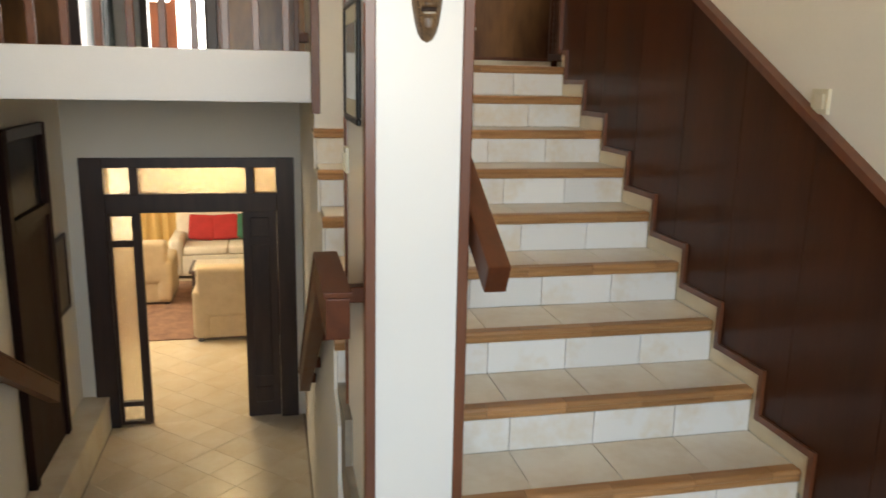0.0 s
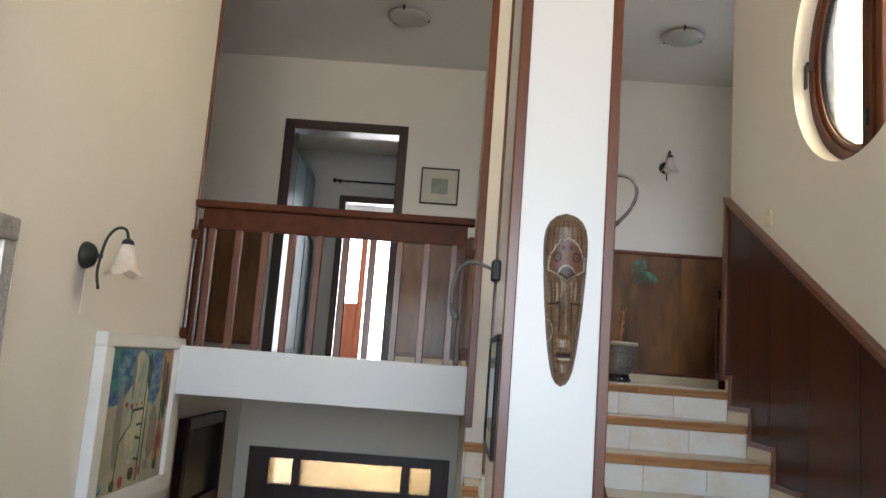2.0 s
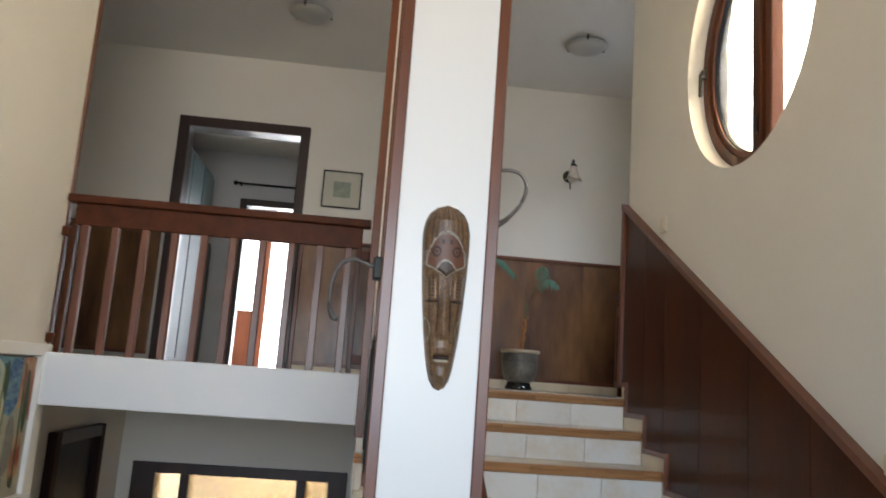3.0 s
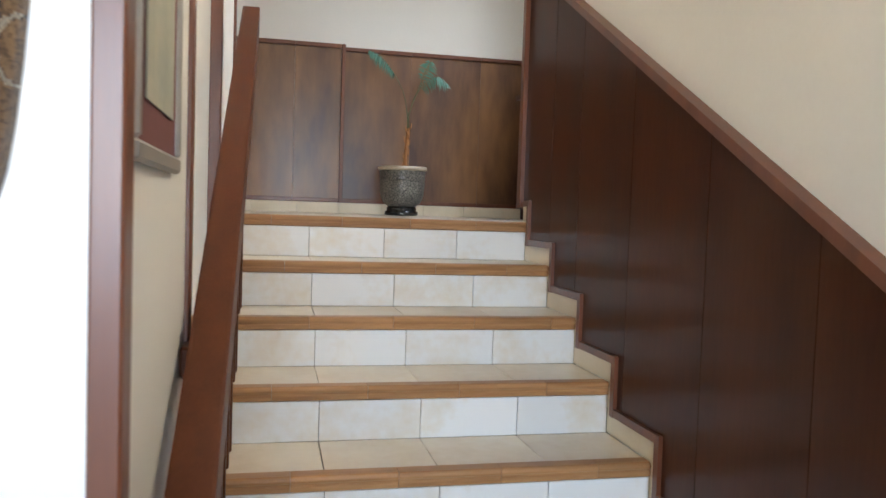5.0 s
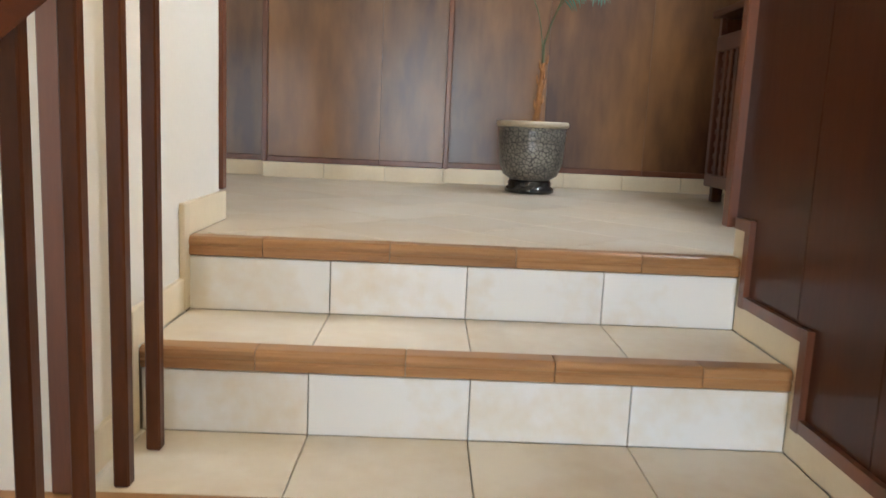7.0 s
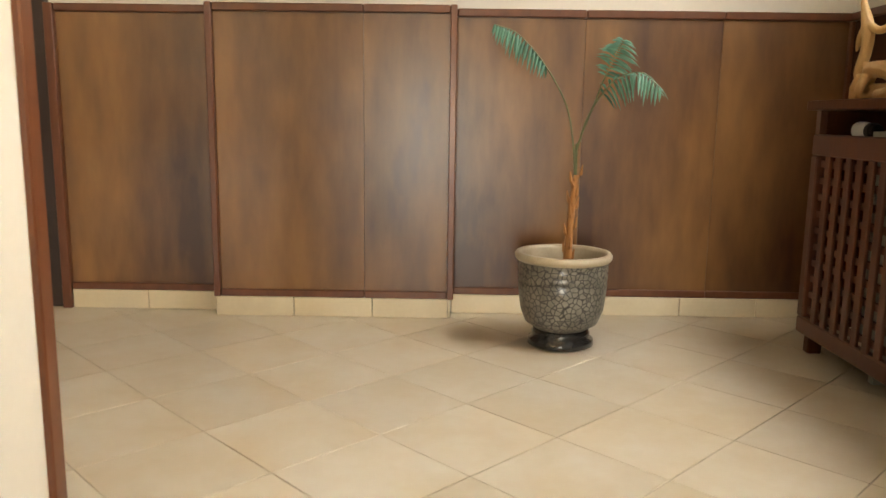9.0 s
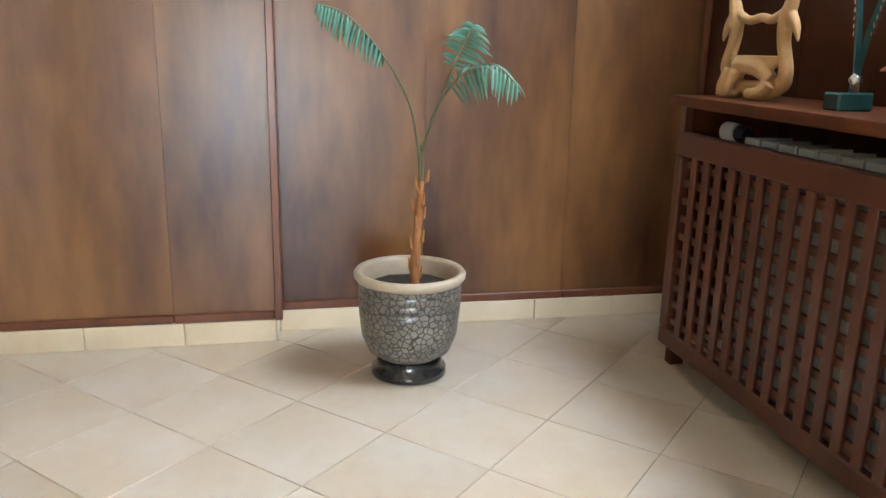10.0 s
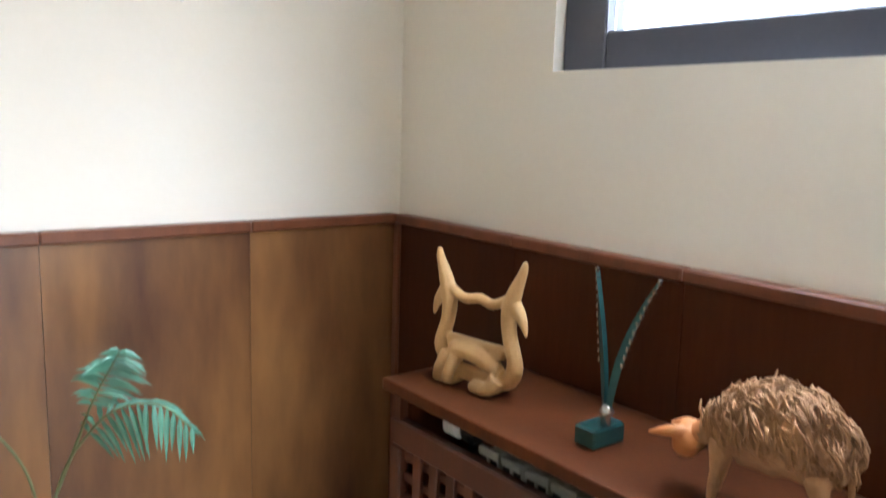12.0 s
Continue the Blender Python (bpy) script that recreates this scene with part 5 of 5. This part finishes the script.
for i in range(n):
    bm.faces.new((c, rings[0][i], rings[0][(i + 1) % n]))
    for a, b in zip(rings, rings[1:]):
        bm.faces.new((a[i], b[i], b[(i + 1) % n], a[(i + 1) % n]))
part("soil", bm, mat("dark_soil", (0.016, 0.011, 0.007), 0.95, (0.045, 0.032, 0.018), 40, bump=1.0), pot, "dark soil", True)

palm = empty("palm_plant", "small palm with two feathery fronds in the grey pot", "plant")
BARK = mat("dry_leaf_bases", (0.45, 0.20, 0.06), 0.8, (0.28, 0.11, 0.035), 20, (4, 4, 1), bump=0.5)
LEAF = mat("palm_leaf", (0.07, 0.20, 0.13), 0.5, (0.04, 0.12, 0.075), 10, rnd=0.15)
STEMG = mat("green_stem", (0.13, 0.15, 0.06), 0.5, (0.08, 0.09, 0.035), 14)
part("trunk", tube(curve_pts([(PX + 0.012, PY, UP + 0.25), (PX + 0.016, PY, UP + 0.36), (PX + 0.022, PY, UP + 0.47), (PX + 0.03, PY, UP + 0.56)], 4), 0.015, 10, taper=0.008), BARK, palm, smooth=True)
for i in range(14):
    z = UP + 0.27 + i * 0.021
    a = i * 2.4
    x0 = PX + 0.012 + 0.018 * (z - UP - 0.25) / 0.31
    part("leaf_base", tube([(x0, PY, z), (x0 + 0.016 * math.cos(a), PY + 0.016 * math.sin(a), z + 0.02), (x0 + 0.021 * math.cos(a), PY + 0.021 * math.sin(a), z + 0.05)], [0.008, 0.006, 0.002], 6), BARK, palm)
fork = (PX + 0.027, PY, UP + 0.55)
part("stalk", tube(curve_pts([fork, (PX + 0.027, PY, UP + 0.63), (PX + 0.028, PY - 0.003, UP + 0.66)], 5), 0.006, 8, taper=0.004), STEMG, palm)


def frond(ctrl, start, n, length, droop, side):
    stalk = curve_pts(ctrl, 12)
    f = part("frond", tube(stalk, 0.0034, 6, taper=0.0011), STEMG, palm, smooth=True)
    m = len(stalk)
    for i in range(n):
        t = start + (1 - start) * i / (n - 1)
        k = min(m - 2, int(t * (m - 1)))
        p = stalk[k].lerp(stalk[k + 1], t * (m - 1) - k)
        d = (stalk[k + 1] - stalk[k]).normalized()
        up_v = Vector((0, 0, 1))
        across = d.cross(side).normalized()
        ln = length * (0.45 + 0.55 * math.sin(math.pi * min(1, 0.12 + 0.86 * (i / (n - 1)))))
        for s in (-1, 1):
            dirv = (across * s * 0.85 + d * 0.5 + Vector((0, 0, -droop))).normalized()
            dirv = (dirv + Vector((random.uniform(-0.16, 0.16), random.uniform(-0.16, 0.16), random.uniform(-0.2, 0.1)))).normalized()
            ln2 = ln * random.uniform(0.82, 1.08)
            wv2 = dirv.cross(side if abs(dirv.dot(side)) < 0.9 else up_v).normalized() * 0.0052
            nrm = dirv.cross(wv2).normalized()
            bm = bmesh.new()
            pts = []
            for q, w in ((0.0, 0.35), (0.3, 1.0), (0.65, 0.8), (1.0, 0.05)):
                c2 = p + dirv * ln2 * q + Vector((0, 0, -(0.25 + droop * 0.5) * ln2 * q * q))
                pts.append((bm.verts.new(c2 + wv2 * w), bm.verts.new(c2 - nrm * 0.0016 * w), bm.verts.new(c2 - wv2 * w)))
            for a, b in zip(pts, pts[1:]):
                bm.faces.new((a[0], a[1], b[1], b[0]))
                bm.faces.new((a[1], a[2], b[2], b[1]))
            part("leaflet", bm, LEAF, f)


random.seed(4)
frond([fork, (PX + 0.015, PY - 0.01, UP + 0.66), (PX - 0.015, PY - 0.03, UP + 0.78), (PX - 0.09, PY - 0.06, UP + 0.90), (PX - 0.175, PY - 0.09, UP + 0.985), (PX - 0.245, PY - 0.11, UP + 1.01)], 0.60, 17, 0.050, 1.1, Vector((0.1, -0.75, 0.6)).normalized())
frond([(PX + 0.028, PY - 0.003, UP + 0.64), (PX + 0.055, PY - 0.02, UP + 0.74), (PX + 0.085, PY - 0.04, UP + 0.80), (PX + 0.13, PY - 0.08, UP + 0.86), (PX + 0.19, PY - 0.13, UP + 0.875), (PX + 0.24, PY - 0.16, UP + 0.83)], 0.45, 16, 0.074, 0.5, Vector((0.1, -0.7, 0.7)).normalized())
frond([(PX + 0.040, PY - 0.01, UP + 0.69), (PX + 0.075, PY - 0.03, UP + 0.79), (PX + 0.10, PY - 0.05, UP + 0.87), (PX + 0.125, PY - 0.07, UP + 0.93), (PX + 0.14, PY - 0.09, UP + 0.97)], 0.50, 14, 0.070, 0.25, Vector((0.2, -0.9, 0.4)).normalized())

grown = Matrix.Translation((PX, PY, UP)) @ Matrix.Scale(1.035, 4) @ Matrix.Translation((-PX, -PY, -UP))
pot.matrix_world, palm.matrix_world = grown, grown

# ---- tiles of the stairs ----
TX = [SX0 + 0.004, 1.30, 1.626, 1.952, 2.28, XR - 0.017]


def shared_box(name, size, bev, material, cache={}):
    key = (name, tuple(round(s, 4) for s in size))
    if key not in cache:
        w, d, h = size
        me = bpy.data.meshes.new(name)
        b = box(-w / 2, w / 2, -d / 2, d / 2, -h, 0, bev)
        bmesh.ops.recalc_face_normals(b, faces=b.faces)
        b.to_mesh(me)
        b.free()
        me.materials.append(material)
        cache[key] = me
    return cache[key]


def nosing_mesh(w, cache={}):
    key = round(w, 3)
    if key not in cache:
        b = bmesh.new()
        prof = [(0.052, 0.0), (0.010, 0.0), (0.003, -0.004), (0.0, -0.011), (0.001, -0.018), (0.004, -0.021), (0.0045, -0.025), (0.002, -0.029), (0.004, -0.043), (0.010, -0.046), (0.052, -0.046)]
        prism([(y, z) for y, z in prof], 'x', -w / 2, w / 2, b)
        me = bpy.data.meshes.new("nosing")
        bmesh.ops.recalc_face_normals(b, faces=b.faces)
        b.to_mesh(me)
        b.free()
        me.materials.append(NOSE)
        cache[key] = me
    return cache[key]


def piece(name, me, parent, at, rot=0.0):
    o = new(name, me)
    o.parent = parent
    o.location = at
    o.rotation_euler = (0, 0, rot)
    return o


G = 0.0024
for k in range(1, 10):
    y0 = nose_y(k)
    xs = TX if k < 8 else [SX1 + 0.012] + TX[2:]
    if k == 1:
        xs = [1.345, 1.626] + TX[3:]
    elif y0 < 2.43:
        xs = [1.345] + TX[2:]
    for a, b in zip(xs, xs[1:]):
        w = b - a - G
        me = shared_box("riser_tile", (w, 0.009, R - 0.0475), 0.0012, RISER)
        piece("riser_tile", me, stair, ((a + b) / 2, y0 + 0.0135, k * R - 0.0475))
        if k < 9:
            me = shared_box("tread_tile", (w, T - 0.052 + 0.010 - G, 0.012), 0.0012, TILE)
            piece("tread_tile", me, stair, ((a + b) / 2, y0 + 0.053 + (T - 0.042) / 2, k * R - 0.001))
    x = xs[0] - (0.012 if k < 8 and xs[0] < 1.1 else 0.0)
    x1 = XR - 0.017
    cuts2 = [x]
    c = x + (0.12 + 0.18 * ((k * 37) % 10) / 10)
    while c < x1 - 0.05:
        cuts2.append(c)
        c += 0.30
    cuts2.append(x1)
    for a, b in zip(cuts2, cuts2[1:]):
        piece("nosing", nosing_mesh(b - a - 0.002), stair, ((a + b) / 2, y0, k * R))

# ---- diagonal floor tiles ----


def clip(poly, axis, limit, keep_less):
    out = []
    for i in range(len(poly)):
        p, q = poly[i], poly[(i + 1) % len(poly)]
        ip = (p[axis] <= limit) == keep_less
        iq = (q[axis] <= limit) == keep_less
        if ip:
            out.append(p)
        if ip != iq:
            t = (limit - p[axis]) / (q[axis] - p[axis])
            out.append((p[0] + (q[0] - p[0]) * t, p[1] + (q[1] - p[1]) * t))
    return out


def diagonal_tiles(parent, x0, x1, y0, y1, z, u0, v0, size=0.304, gap=0.0028, notch=None):
    rt = math.sqrt(0.5)
    umin, umax = (x0 + y0) * rt, (x1 + y1) * rt
    vmin, vmax = (y0 - x1) * rt, (y1 - x0) * rt
    i0 = math.floor((umin - u0) / size) - 1
    i1 = math.ceil((umax - u0) / size) + 1
    j0 = math.floor((vmin - v0) / size) - 1
    j1 = math.ceil((vmax - v0) / size) + 1
    whole = None
    for i in range(i0, i1):
        for j in range(j0, j1):
            u, v = u0 + i * size, v0 + j * size
            g = gap / 2
            sq2 = [((a - b) * rt, (a + b) * rt) for a, b in ((u + g, v + g), (u + size - g, v + g), (u + size - g, v + size - g), (u + g, v + size - g))]
            rects = [(x0, x1, y0, y1)]
            if notch:
                na, nb, nc, right0 = notch
                xs, ys = [p[0] for p in sq2], [p[1] for p in sq2]
                if min(ys) < nc:
                    rects = [(x0, na, y0, y1 if max(xs) < na else nc), (nb, x1, right0, y1 if min(xs) > nb else nc), (x0, x1, nc, y1)]
                    rects = rects[:1] if max(xs) < na else rects[1:2] if min(xs) > nb else rects
            for rx0, rx1, ry0, ry1 in rects:
                pl = sq2
                for ax, lim, less in ((0, rx0, False), (0, rx1, True), (1, ry0, False), (1, ry1, True)):
                    pl = clip(pl, ax, lim, less) if pl else pl
                if len(pl) < 3:
                    continue
                area = abs(sum(pl[q][0] * pl[(q + 1) % len(pl)][1] - pl[(q + 1) % len(pl)][0] * pl[q][1] for q in range(len(pl)))) / 2
                if area < 0.0004:
                    continue
                cx, cy = sum(p[0] for p in pl) / len(pl), sum(p[1] for p in pl) / len(pl)
                full = area > 0.9999 * (size - gap) ** 2
                if full and whole:
                    me = whole
                else:
                    if full:
                        pl = sq2
                        cx, cy = sum(p[0] for p in pl) / 4, sum(p[1] for p in pl) / 4
                    b = prism([(p[0] - cx, p[1] - cy) for p in pl], 'z', -0.011, 0.0)
                    if full:
                        bmesh.ops.bevel(b, geom=[e for e in b.edges if all(vv.co.z > -0.001 for vv in e.verts)], offset=0.0007, segments=1, affect='EDGES')
                    bmesh.ops.recalc_face_normals(b, faces=b.faces)
                    me = bpy.data.meshes.new("floor_tile")
                    b.to_mesh(me)
                    b.free()
                    me.materials.append(FTILE)
                    if full:
                        whole = me
                piece("floor_tile", me, parent, (cx, cy, z + 0.0006 * noise.noise((i * 3.1, j * 1.7, 0))))


random.seed(2)
U0, V0 = 5.651, 2.856
diagonal_tiles(landing, XL + 0.01, 3.40, 4.02, 6.57, UP - 0.0005, U0, V0, notch=(SX0 - 0.004, SX1 + 0.012, 4.795, Y9 + 0.056))
low_floor = [o for o in scene.objects if o.name == "floor_lower"][0]
diagonal_tiles(low_floor, -0.63, 1.03, 4.03, 6.62, LOW - 0.0005, U0, V0)
diagonal_tiles(low_floor, -0.75, 0.95, 6.62, 9.3, LOW - 0.0005, U0, V0)
